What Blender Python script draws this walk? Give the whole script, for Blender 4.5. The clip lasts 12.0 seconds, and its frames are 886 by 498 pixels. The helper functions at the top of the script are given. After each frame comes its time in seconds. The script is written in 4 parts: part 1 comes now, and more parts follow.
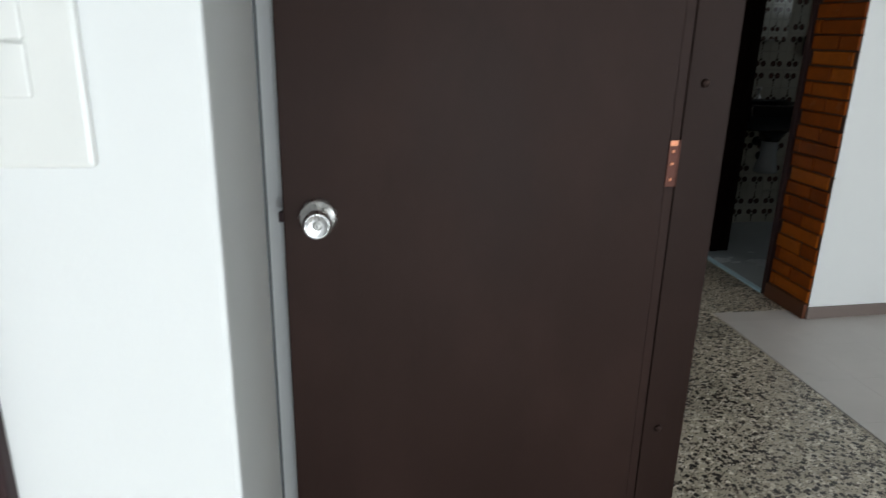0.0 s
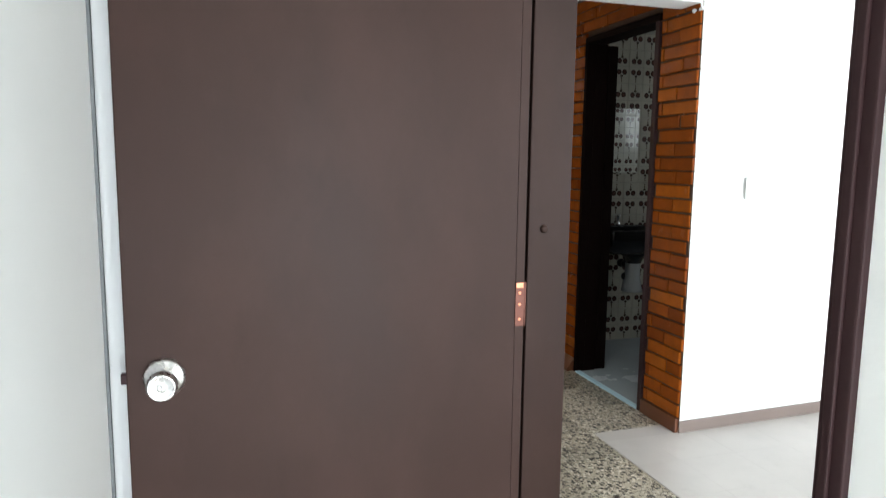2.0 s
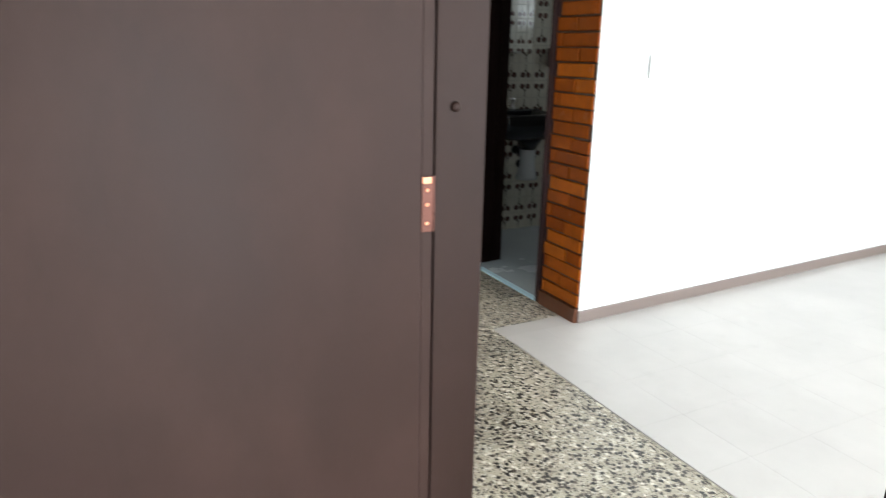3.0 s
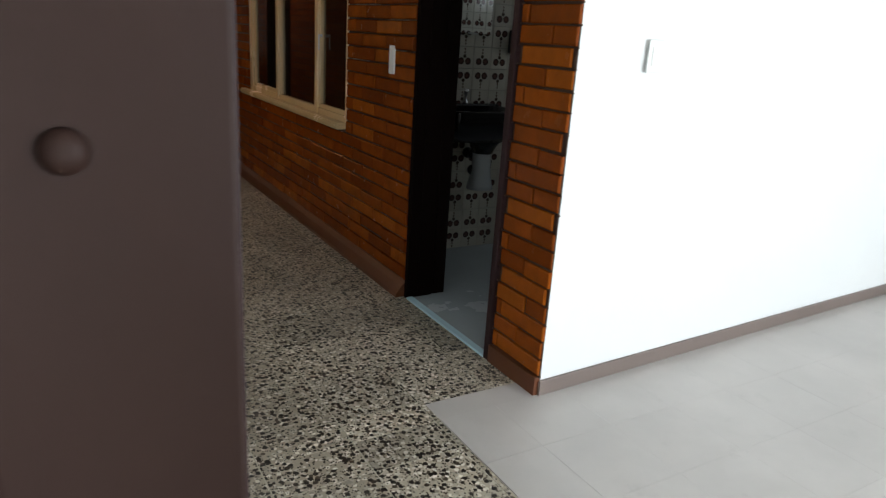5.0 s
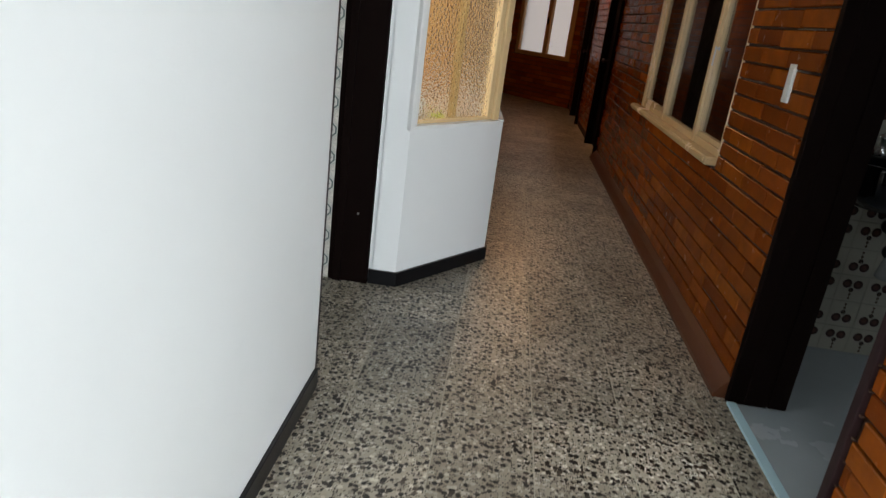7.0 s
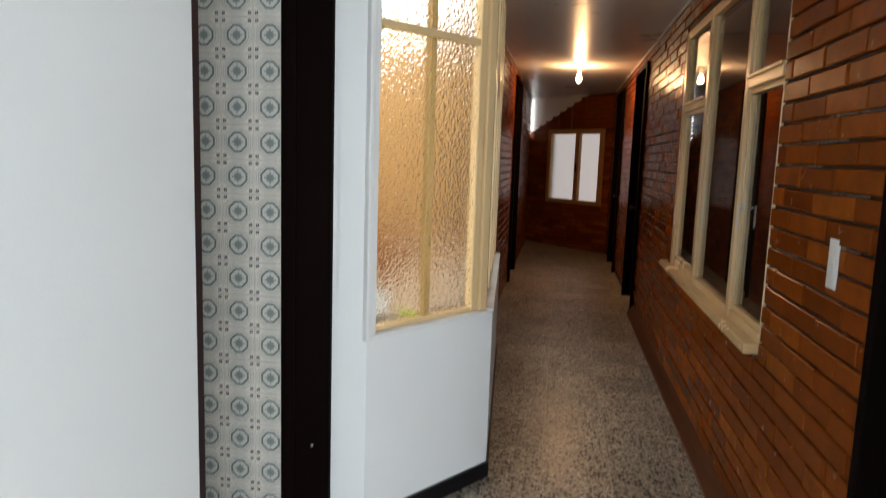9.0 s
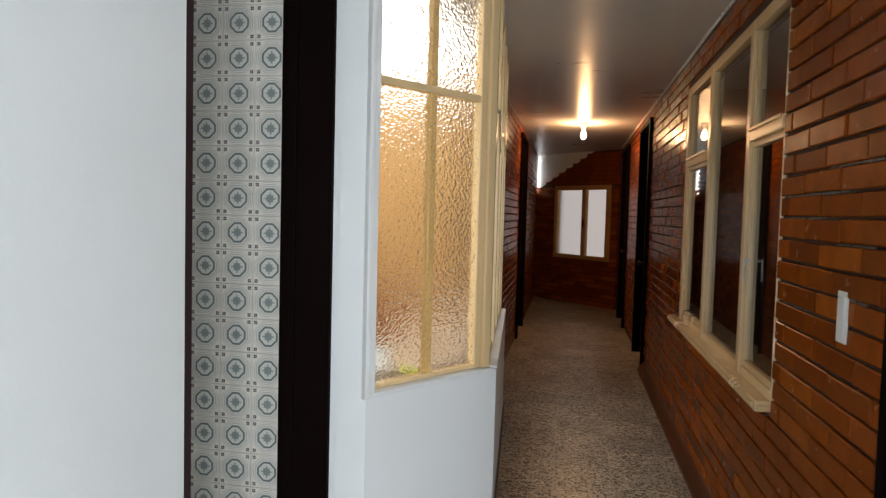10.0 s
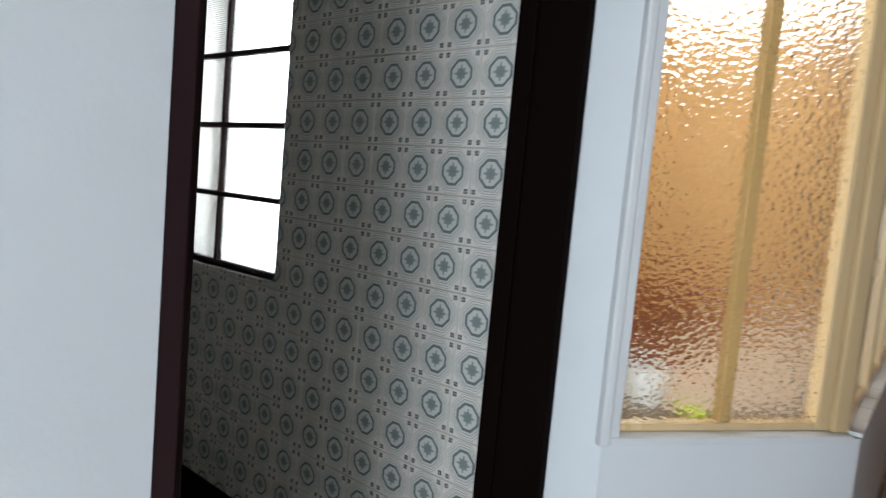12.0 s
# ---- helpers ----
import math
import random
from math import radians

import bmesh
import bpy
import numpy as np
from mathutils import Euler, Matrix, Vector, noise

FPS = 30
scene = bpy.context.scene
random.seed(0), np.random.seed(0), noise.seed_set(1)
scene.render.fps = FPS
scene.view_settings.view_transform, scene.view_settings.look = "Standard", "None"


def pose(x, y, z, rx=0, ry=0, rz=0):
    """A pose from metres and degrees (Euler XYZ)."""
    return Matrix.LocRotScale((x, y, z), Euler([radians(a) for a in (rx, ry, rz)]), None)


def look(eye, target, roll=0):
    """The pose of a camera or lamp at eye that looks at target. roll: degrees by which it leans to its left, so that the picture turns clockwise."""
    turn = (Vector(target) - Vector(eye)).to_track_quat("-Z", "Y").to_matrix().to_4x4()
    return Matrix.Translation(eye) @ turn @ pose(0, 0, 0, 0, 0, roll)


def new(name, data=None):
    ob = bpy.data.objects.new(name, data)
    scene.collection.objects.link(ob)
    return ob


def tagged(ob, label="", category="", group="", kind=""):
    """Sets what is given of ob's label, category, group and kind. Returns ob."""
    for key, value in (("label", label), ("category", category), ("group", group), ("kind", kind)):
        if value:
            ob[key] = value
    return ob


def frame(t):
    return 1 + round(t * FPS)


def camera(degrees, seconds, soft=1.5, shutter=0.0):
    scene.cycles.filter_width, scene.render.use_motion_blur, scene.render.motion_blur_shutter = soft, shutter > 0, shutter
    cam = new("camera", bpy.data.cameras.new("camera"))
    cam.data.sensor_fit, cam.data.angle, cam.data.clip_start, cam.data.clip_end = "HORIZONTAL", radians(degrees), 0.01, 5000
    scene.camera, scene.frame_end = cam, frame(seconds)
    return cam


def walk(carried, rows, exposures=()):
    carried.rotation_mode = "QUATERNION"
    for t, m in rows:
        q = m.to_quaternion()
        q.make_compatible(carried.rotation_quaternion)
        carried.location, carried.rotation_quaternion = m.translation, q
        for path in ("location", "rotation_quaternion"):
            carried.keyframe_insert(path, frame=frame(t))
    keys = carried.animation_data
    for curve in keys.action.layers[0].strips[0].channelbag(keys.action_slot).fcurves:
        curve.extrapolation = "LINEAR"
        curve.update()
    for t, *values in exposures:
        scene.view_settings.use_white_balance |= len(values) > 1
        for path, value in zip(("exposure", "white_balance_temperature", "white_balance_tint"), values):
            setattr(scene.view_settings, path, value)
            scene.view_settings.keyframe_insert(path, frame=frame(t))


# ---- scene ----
cam = camera(66.4, 12.0, soft=1.2, shutter=0.42)
PATH = [
    (0, (-1.4, -2.979, 1.415), (-1.11, -1.098, 0.799), 1.3),
    (0.5, (-1.361, -2.998, 1.432), (-0.92, -1.105, 0.96), -0.2),
    (1, (-1.342, -3.027, 1.46), (-0.766, -1.136, 1.153), 0.2),
    (1.5, (-1.338, -3.027, 1.478), (-0.744, -1.126, 1.301), 0.2),
    (2, (-1.323, -3.01, 1.472), (-0.722, -1.12, 1.214), 0.7),
    (2.5, (-1.281, -2.845, 1.435), (-0.606, -1.01, 1.017), 0.2),
    (3, (-1.217, -2.688, 1.421), (-0.333, -0.988, 0.85), 1.1),
    (3.5, (-1.084, -2.484, 1.392), (-0.015, -0.896, 0.813), 1.2),
    (5.3, (-0.567, -1.819, 1.37), (0.365, -0.16, 0.753), 5.6),
    (5.5, (-0.527, -1.785, 1.373), (0.276, -0.075, 0.719), 6.2),
    (6, (-0.346, -1.62, 1.335), (0.048, 0.217, 0.65), 6.7),
    (6.5, (-0.204, -1.474, 1.342), (-0.158, 0.389, 0.617), 4.9),
    (6.7, (-0.151, -1.436, 1.338), (-0.2, 0.435, 0.634), 6.8),
    (8.3, (0.213, -0.73, 1.397), (-0.158, 1.16, 0.86), 3.2),
    (8.5, (0.211, -0.673, 1.425), (-0.162, 1.228, 0.927), 2.6),
    (9, (0.214, -0.647, 1.504), (-0.116, 1.306, 1.231), 1.9),
    (9.5, (0.218, -0.657, 1.5), (-0.09, 1.316, 1.393), 1.3),
    (10, (0.244, -0.61, 1.494), (-0.122, 1.353, 1.387), 1.5),
    (10.5, (0.248, -0.442, 1.467), (-0.219, 1.494, 1.282), 1.7),
    (11, (0.207, -0.176, 1.47), (-0.423, 1.712, 1.274), 2.1),
    (11.5, (0.203, 0.102, 1.425), (-0.78, 1.834, 1.244), 4.2),
    (12, (0.208, 0.364, 1.361), (-1.092, 1.872, 1.172), 5.1),
]
EXPOSURES = [(0, -1.5, 6500, 10), (0.5, -1.0, 6500, 10), (1.0, -0.35, 6500, 10), (1.5, -0.1, 6500, 10), (2.0, 0.1, 6500, 10), (2.5, 0.25, 6500, 10), (3.5, 0.3, 6500, 10), (5.3, -0.55, 6450, 10), (6.0, -0.15, 6450, 10), (6.6, 0.0, 6400, 10), (8.3, 0.15, 6400, 10), (9.5, 0.15, 6330, 10), (10.5, 0.12, 6250, 10), (11.5, 0.0, 5950, 10), (12, 0.1, 5900, 10)]
walk(cam, [(t, look(e, p, r)) for t, e, p, r in PATH], EXPOSURES)

# ---- world and light ----
world = bpy.data.worlds.new("sky")
scene.world = world
world.use_nodes = True
wn = world.node_tree.nodes
sky = wn.new("ShaderNodeTexSky")
sky.sky_type = "NISHITA"
sky.sun_disc = False
sky.sun_elevation = radians(48)
sky.sun_rotation = radians(160)
wn["Background"].inputs["Strength"].default_value = 0.1
world.node_tree.links.new(sky.outputs["Color"], wn["Background"].inputs["Color"])


def area(name, at, target, w, h, power, color=(1, 1, 1)):
    d = bpy.data.lights.new(name, "AREA")
    d.shape, d.size, d.size_y, d.energy, d.color = "RECTANGLE", w, h, power, color
    ob = new(name, d)
    ob.matrix_world = look(at, target)
    return ob


area("daylight_hall_window", (2.75, -5.75, 1.35), (2.75, 0, 1.25), 2.5, 1.45, 330, (0.87, 0.945, 1.0))
area("daylight_room_window", (-1.05, -5.75, 0.75), (-1.05, 0, 0.75), 0.6, 1.2, 132, (0.86, 0.94, 1.0))
# added fill from the right for wall corner and door, no known window there
area("daylight_side_window", (-0.72, -4.3, 0.85), (-2.0, -4.3, 0.85), 0.95, 1.1, 80, (0.86, 0.94, 1.0))
area("daylight_well_roof", (-1.0, 3.2, 3.35), (-1.0, 3.2, 0), 1.2, 2.0, 33, (0.95, 0.98, 1.0))
area("daylight_kitchen_window", (-2.0, 2.05, 1.8), (-1.95, 0, 1.0), 0.5, 1.3, 7.5, (1.0, 0.96, 0.90))
# added light that brightens the bathroom tiles, its source is unseen
area("daylight_bath_window", (3.28, 1.0, 1.9), (1.2, 1.0, 1.4), 0.5, 0.5, 3.0, (0.85, 0.93, 1.0))
bulb_light = bpy.data.lights.new("bulb_light", "POINT")
bulb_light.energy, bulb_light.color, bulb_light.shadow_soft_size = 26, (1.0, 0.53, 0.235), 0.035
new("bulb_light", bulb_light).location = (0.36, 7.5, 2.43)


# ---- materials ----
def nodes_of(name, color, rough, metal=0.0):
    m = bpy.data.materials.new(name)
    m.use_nodes = True
    nt = m.node_tree
    b = nt.nodes["Principled BSDF"]
    b.inputs["Base Color"].default_value = (*color, 1)
    b.inputs["Roughness"].default_value = rough
    b.inputs["Metallic"].default_value = metal
    return m, nt, b


def link(nt, a, b):
    nt.links.new(a, b)


def num(nt, op, a, b=0.0, c=0.0):
    n = nt.nodes.new("ShaderNodeMath")
    n.operation = op
    for k, v in enumerate((a, b, c)):
        if isinstance(v, (int, float)):
            n.inputs[k].default_value = v
        else:
            nt.links.new(v, n.inputs[k])
    return n.outputs[0]


def blend(nt, fac, a, b, how="MIX"):
    n = nt.nodes.new("ShaderNodeMix")
    n.data_type, n.blend_type = "RGBA", how
    for k, v in ((0, fac), (6, a), (7, b)):
        if isinstance(v, tuple):
            n.inputs[k].default_value = (*v, 1)
        elif isinstance(v, (int, float)):
            n.inputs[k].default_value = v
        else:
            nt.links.new(v, n.inputs[k])
    return n.outputs[2]


def position(nt, scale=(1, 1, 1)):
    g = nt.nodes.new("ShaderNodeNewGeometry")
    mp = nt.nodes.new("ShaderNodeMapping")
    mp.inputs["Scale"].default_value = scale
    nt.links.new(g.outputs["Position"], mp.inputs["Vector"])
    return mp.outputs["Vector"]


def noise_tex(nt, vec, scale, detail=4, rough=0.55):
    n = nt.nodes.new("ShaderNodeTexNoise")
    n.inputs["Scale"].default_value, n.inputs["Detail"].default_value, n.inputs["Roughness"].default_value = scale, detail, rough
    nt.links.new(vec, n.inputs["Vector"])
    return n.outputs["Fac"]


def ramp(nt, fac, *stops):
    n = nt.nodes.new("ShaderNodeValToRGB")
    el = n.color_ramp.elements
    while len(el) < len(stops):
        el.new(0.5)
    for e, (p, c) in zip(el, stops):
        e.position, e.color = p, (*c, 1) if isinstance(c, tuple) else (c, c, c, 1)
    nt.links.new(fac, n.inputs["Fac"])
    return n.outputs["Color"]


def bump(nt, b, height, strength=0.2, distance=0.002):
    n = nt.nodes.new("ShaderNodeBump")
    n.inputs["Strength"].default_value, n.inputs["Distance"].default_value = strength, distance
    nt.links.new(height, n.inputs["Height"])
    nt.links.new(n.outputs["Normal"], b.inputs["Normal"])


def paint(name, color, rough, grime=0.06, stretch=(1, 1, 1), fine=90, relief=0.25, metal=0.0, spec=0.5, scuff=0.0):
    """Painted surface: broad uneven coat, faint grime and a fine roller or brush grain."""
    m, nt, b = nodes_of(name, color, rough, metal)
    b.inputs["Specular IOR Level"].default_value = spec
    p = position(nt, stretch)
    broad = noise_tex(nt, p, 1.7, 5, 0.6)
    grain = noise_tex(nt, p, fine, 3)
    spots = ramp(nt, noise_tex(nt, p, 6.0, 6, 0.7), (0.60, 0.0), (0.80, 1.0))
    dark = tuple(c * (1 - 2.2 * grime) for c in color)
    c = blend(nt, broad, dark, tuple(min(1, c * (1 + grime)) for c in color))
    c = blend(nt, num(nt, "MULTIPLY", spots, grime * 3), c, tuple(c * 0.62 for c in color))
    if scuff:
        worn = ramp(nt, noise_tex(nt, position(nt, (2.2, 2.2, 1.3)), 1.9, 7, 0.62), (0.46, 0.0), (0.78, scuff))
        c = blend(nt, worn, c, tuple(k * 2.3 + 0.006 for k in color))
    link(nt, c, b.inputs["Base Color"])
    link(nt, num(nt, "MULTIPLY_ADD", broad, 0.22, rough - 0.11), b.inputs["Roughness"])
    bump(nt, b, num(nt, "ADD", grain, num(nt, "MULTIPLY", broad, 2.0)), relief, 0.0015)
    return m


def brick_mat(name, island):
    m, nt, b = nodes_of(name, (0.2, 0.06, 0.02), 0.33)
    if island:
        r = nt.nodes.new("ShaderNodeNewGeometry").outputs["Random Per Island"]
    else:
        r = nt.nodes.new("ShaderNodeObjectInfo").outputs["Random"]
    p = position(nt)
    c = ramp(nt, r, (0.0, (0.190, 0.038, 0.0040)), (0.4, (0.245, 0.052, 0.0045)), (0.8, (0.300, 0.067, 0.0055)), (1.0, (0.360, 0.092, 0.0085)))
    c = blend(nt, ramp(nt, noise_tex(nt, p, 9, 6, 0.65), (0.35, 0.0), (0.75, 0.5)), c, (0.09, 0.025, 0.005))
    c = blend(nt, ramp(nt, noise_tex(nt, p, 160, 2), (0.62, 0.0), (0.72, 0.35)), c, (0.28, 0.11, 0.03))
    link(nt, c, b.inputs["Base Color"])
    link(nt, num(nt, "MULTIPLY_ADD", noise_tex(nt, p, 14, 4), 0.26, 0.10), b.inputs["Roughness"])
    b.inputs["Specular IOR Level"].default_value = 0.09
    bump(nt, b, noise_tex(nt, p, 55, 5, 0.65), 0.3, 0.003)
    return m


def terrazzo_mat():
    m, nt, b = nodes_of("terrazzo", (0.3, 0.28, 0.24), 0.3)
    g = nt.nodes.new("ShaderNodeNewGeometry").outputs["Position"]
    rnd = nt.nodes.new("ShaderNodeObjectInfo").outputs["Random"]
    shift = nt.nodes.new("ShaderNodeVectorMath")
    shift.operation = "ADD"
    cx = nt.nodes.new("ShaderNodeCombineXYZ")
    link(nt, num(nt, "MULTIPLY", rnd, 37.0), cx.inputs[0])
    link(nt, num(nt, "MULTIPLY", rnd, 91.0), cx.inputs[1])
    link(nt, g, shift.inputs[0])
    link(nt, cx.outputs[0], shift.inputs[1])
    p = shift.outputs[0]

    def chips(scale, lo, edge):
        v = nt.nodes.new("ShaderNodeTexVoronoi")
        v.inputs["Scale"].default_value = scale
        link(nt, p, v.inputs["Vector"])
        s = nt.nodes.new("ShaderNodeSeparateColor")
        link(nt, v.outputs["Color"], s.inputs[0])
        w = num(nt, "ADD", v.outputs["Distance"], num(nt, "MULTIPLY", noise_tex(nt, p, scale * 2.2, 2), 0.25))
        inside = num(nt, "LESS_THAN", w, edge)
        return num(nt, "MULTIPLY", inside, num(nt, "GREATER_THAN", s.outputs[0], lo)), s.outputs[1], inside

    base = ramp(nt, noise_tex(nt, p, 3.0, 5), (0.3, (0.33, 0.285, 0.215)), (0.7, (0.44, 0.39, 0.305)))
    tone = num(nt, "MULTIPLY_ADD", rnd, 0.38, 0.80)
    m1, t1, in1 = chips(56, 0.0, 0.62)
    light = ramp(nt, t1, (0.0, (0.24, 0.205, 0.16)), (0.5, (0.45, 0.405, 0.33)), (1.0, (0.68, 0.635, 0.54)))
    c = blend(nt, m1, base, light)
    m2, t2, in2 = chips(54, 0.55, 0.64)
    dark = ramp(nt, t2, (0.0, (0.010, 0.009, 0.008)), (0.7, (0.020, 0.016, 0.013)), (1.0, (0.10, 0.075, 0.055)))
    c = blend(nt, m2, c, dark)
    m3, t3, in3 = chips(140, 0.66, 0.62)
    c = blend(nt, m3, c, (0.055, 0.042, 0.032))
    k = nt.nodes.new("ShaderNodeCombineColor")
    for i in range(3):
        link(nt, tone, k.inputs[i])
    c = blend(nt, 1.0, c, k.outputs[0], "MULTIPLY")
    c = blend(nt, ramp(nt, noise_tex(nt, g, 2.2, 6, 0.7), (0.5, 0.0), (0.8, 0.25)), c, (0.13, 0.10, 0.07))
    link(nt, c, b.inputs["Base Color"])
    link(nt, num(nt, "MULTIPLY_ADD", noise_tex(nt, g, 5, 5), 0.35, 0.20), b.inputs["Roughness"])
    bump(nt, b, m2, 0.12, 0.0008)
    return m


def pattern_mat(name, island=False):
    """Glazed tile with an octagon medallion, thin outlines and small dark squares at its corners; one tile is 0.130 m."""
    m, nt, b = nodes_of(name, (0.6, 0.6, 0.56), 0.18)
    s = nt.nodes.new("ShaderNodeSeparateXYZ")
    link(nt, nt.nodes.new("ShaderNodeTexCoord").outputs["Object"], s.inputs[0])
    ax = num(nt, "ABSOLUTE", num(nt, "DIVIDE", s.outputs[0], 0.065))
    az = num(nt, "ABSOLUTE", num(nt, "DIVIDE", s.outputs[2], 0.065))
    diag = num(nt, "MULTIPLY", num(nt, "ADD", ax, az), 0.735)
    octo = num(nt, "MAXIMUM", num(nt, "MAXIMUM", ax, az), diag)
    rad = num(nt, "SQRT", num(nt, "ADD", num(nt, "MULTIPLY", ax, ax), num(nt, "MULTIPLY", az, az)))

    def band(v, lo, hi):
        return num(nt, "MULTIPLY", num(nt, "GREATER_THAN", v, lo), num(nt, "LESS_THAN", v, hi))

    p = position(nt)
    c = ramp(nt, noise_tex(nt, p, 4, 4), (0.3, (0.64, 0.60, 0.53)), (0.7, (0.72, 0.675, 0.60)))
    for lo, hi, f in ((0.90, 0.935, 0.55), (0.80, 0.835, 0.75), (0.70, 0.735, 0.75)):
        c = blend(nt, num(nt, "MULTIPLY", band(octo, lo, hi), f), c, (0.20, 0.22, 0.21))
    c = blend(nt, num(nt, "MULTIPLY", band(octo, 0.0, 0.70), 0.5), c, (0.44, 0.46, 0.43))
    c = blend(nt, band(octo, 0.48, 0.60), c, (0.15, 0.175, 0.165))
    petal = num(nt, "MINIMUM", ax, az)
    cut = num(nt, "ABSOLUTE", num(nt, "SUBTRACT", ax, az))
    reach = num(nt, "MAXIMUM", ax, az)
    c = blend(nt, num(nt, "MULTIPLY", num(nt, "LESS_THAN", petal, 0.045), num(nt, "LESS_THAN", reach, 0.36)), c, (0.26, 0.29, 0.27))
    c = blend(nt, num(nt, "MULTIPLY", num(nt, "LESS_THAN", cut, 0.06), num(nt, "LESS_THAN", rad, 0.30)), c, (0.30, 0.33, 0.31))
    c = blend(nt, num(nt, "MULTIPLY", num(nt, "LESS_THAN", rad, 0.24), 0.8), c, (0.19, 0.225, 0.21))
    sq = num(nt, "MAXIMUM", num(nt, "ABSOLUTE", num(nt, "SUBTRACT", ax, 0.79)), num(nt, "ABSOLUTE", num(nt, "SUBTRACT", az, 0.79)))
    c = blend(nt, band(sq, -1.0, 0.10), c, (0.07, 0.075, 0.075))
    cross = num(nt, "MINIMUM", num(nt, "ABSOLUTE", num(nt, "SUBTRACT", ax, 0.79)), num(nt, "ABSOLUTE", num(nt, "SUBTRACT", az, 0.79)))
    c = blend(nt, num(nt, "MULTIPLY", band(sq, -1.0, 0.088), band(cross, -1.0, 0.016)), c, (0.36, 0.37, 0.34))
    c = blend(nt, ramp(nt, noise_tex(nt, p, 7, 6, 0.7), (0.5, 0.0), (0.85, 0.3)), c, (0.30, 0.28, 0.23))
    link(nt, c, b.inputs["Base Color"])
    link(nt, num(nt, "MULTIPLY_ADD", noise_tex(nt, p, 9, 3), 0.2, 0.12), b.inputs["Roughness"])
    bump(nt, b, noise_tex(nt, p, 18, 3), 0.08, 0.002)
    return m


def clover_mat(name):
    """Glazed tile with two brown discs near one edge, a smaller disc and a dotted stem; one tile is 0.131 m."""
    m, nt, b = nodes_of(name, (0.55, 0.53, 0.46), 0.15)
    s = nt.nodes.new("ShaderNodeSeparateXYZ")
    link(nt, nt.nodes.new("ShaderNodeTexCoord").outputs["Object"], s.inputs[0])
    x = num(nt, "DIVIDE", s.outputs[0], 0.131)
    z = num(nt, "DIVIDE", s.outputs[2], 0.131)
    ax = num(nt, "ABSOLUTE", x)

    def disc(u, cx, cz, r):
        return num(nt, "LESS_THAN", num(nt, "ADD", num(nt, "POWER", num(nt, "SUBTRACT", u, cx), 2.0), num(nt, "POWER", num(nt, "SUBTRACT", z, cz), 2.0)), r * r)

    p = position(nt)
    c = ramp(nt, noise_tex(nt, p, 3, 4), (0.3, (0.50, 0.48, 0.41)), (0.7, (0.60, 0.58, 0.50)))
    c = blend(nt, disc(ax, 0.19, 0.17, 0.165), c, (0.060, 0.030, 0.026))
    c = blend(nt, disc(ax, 0.19, 0.17, 0.08), c, (0.11, 0.05, 0.04))
    c = blend(nt, disc(ax, 0.0, -0.06, 0.085), c, (0.035, 0.022, 0.020))
    stem = num(nt, "MULTIPLY", num(nt, "LESS_THAN", ax, 0.014), num(nt, "LESS_THAN", num(nt, "ABSOLUTE", num(nt, "ADD", z, 0.22)), 0.2))
    c = blend(nt, stem, c, (0.16, 0.12, 0.08))
    c = blend(nt, disc(ax, 0.0, -0.23, 0.05), c, (0.10, 0.07, 0.05))
    c = blend(nt, disc(ax, 0.0, -0.38, 0.045), c, (0.12, 0.08, 0.06))
    link(nt, c, b.inputs["Base Color"])
    bump(nt, b, noise_tex(nt, p, 16, 3), 0.06, 0.002)
    return m


def glass_mat(name, color, rough, hammered=False, ribs=False):
    m, nt, b = nodes_of(name, color, rough)
    b.inputs["Transmission Weight"].default_value = 1.0
    b.inputs["IOR"].default_value = 1.45
    if hammered:
        p = position(nt)
        v = nt.nodes.new("ShaderNodeTexVoronoi")
        v.feature = "SMOOTH_F1"
        v.inputs["Scale"].default_value = 66
        warp = nt.nodes.new("ShaderNodeMapping")
        warp.inputs["Scale"].default_value = (1, 1, 1.5)
        link(nt, p, warp.inputs["Vector"])
        link(nt, warp.outputs["Vector"], v.inputs["Vector"])
        bump(nt, b, num(nt, "ADD", v.outputs["Distance"], num(nt, "MULTIPLY", noise_tex(nt, p, 120, 2), 0.2)), 0.68, 0.0070)
    if ribs:
        w = nt.nodes.new("ShaderNodeTexWave")
        w.wave_type, w.bands_direction = "BANDS", "Z"
        w.inputs["Scale"].default_value = 38
        link(nt, position(nt), w.inputs["Vector"])
        bump(nt, b, w.outputs["Fac"], 0.5, 0.004)
    return m


def glow_mat(name, color, strength):
    m, nt, b = nodes_of(name, (0.8, 0.8, 0.8), 0.6)
    b.inputs["Emission Color"].default_value = (*color, 1)
    b.inputs["Emission Strength"].default_value = strength
    return m


def metal_mat(name, color, rough, scale=60):
    m, nt, b = nodes_of(name, color, rough, 1.0)
    p = position(nt)
    link(nt, num(nt, "MULTIPLY_ADD", noise_tex(nt, p, scale, 4), 0.25, rough - 0.1), b.inputs["Roughness"])
    link(nt, blend(nt, ramp(nt, noise_tex(nt, p, scale * 2, 3), (0.55, 0.0), (0.75, 0.5)), color, tuple(k * 0.5 for k in color)), b.inputs["Base Color"])
    return m


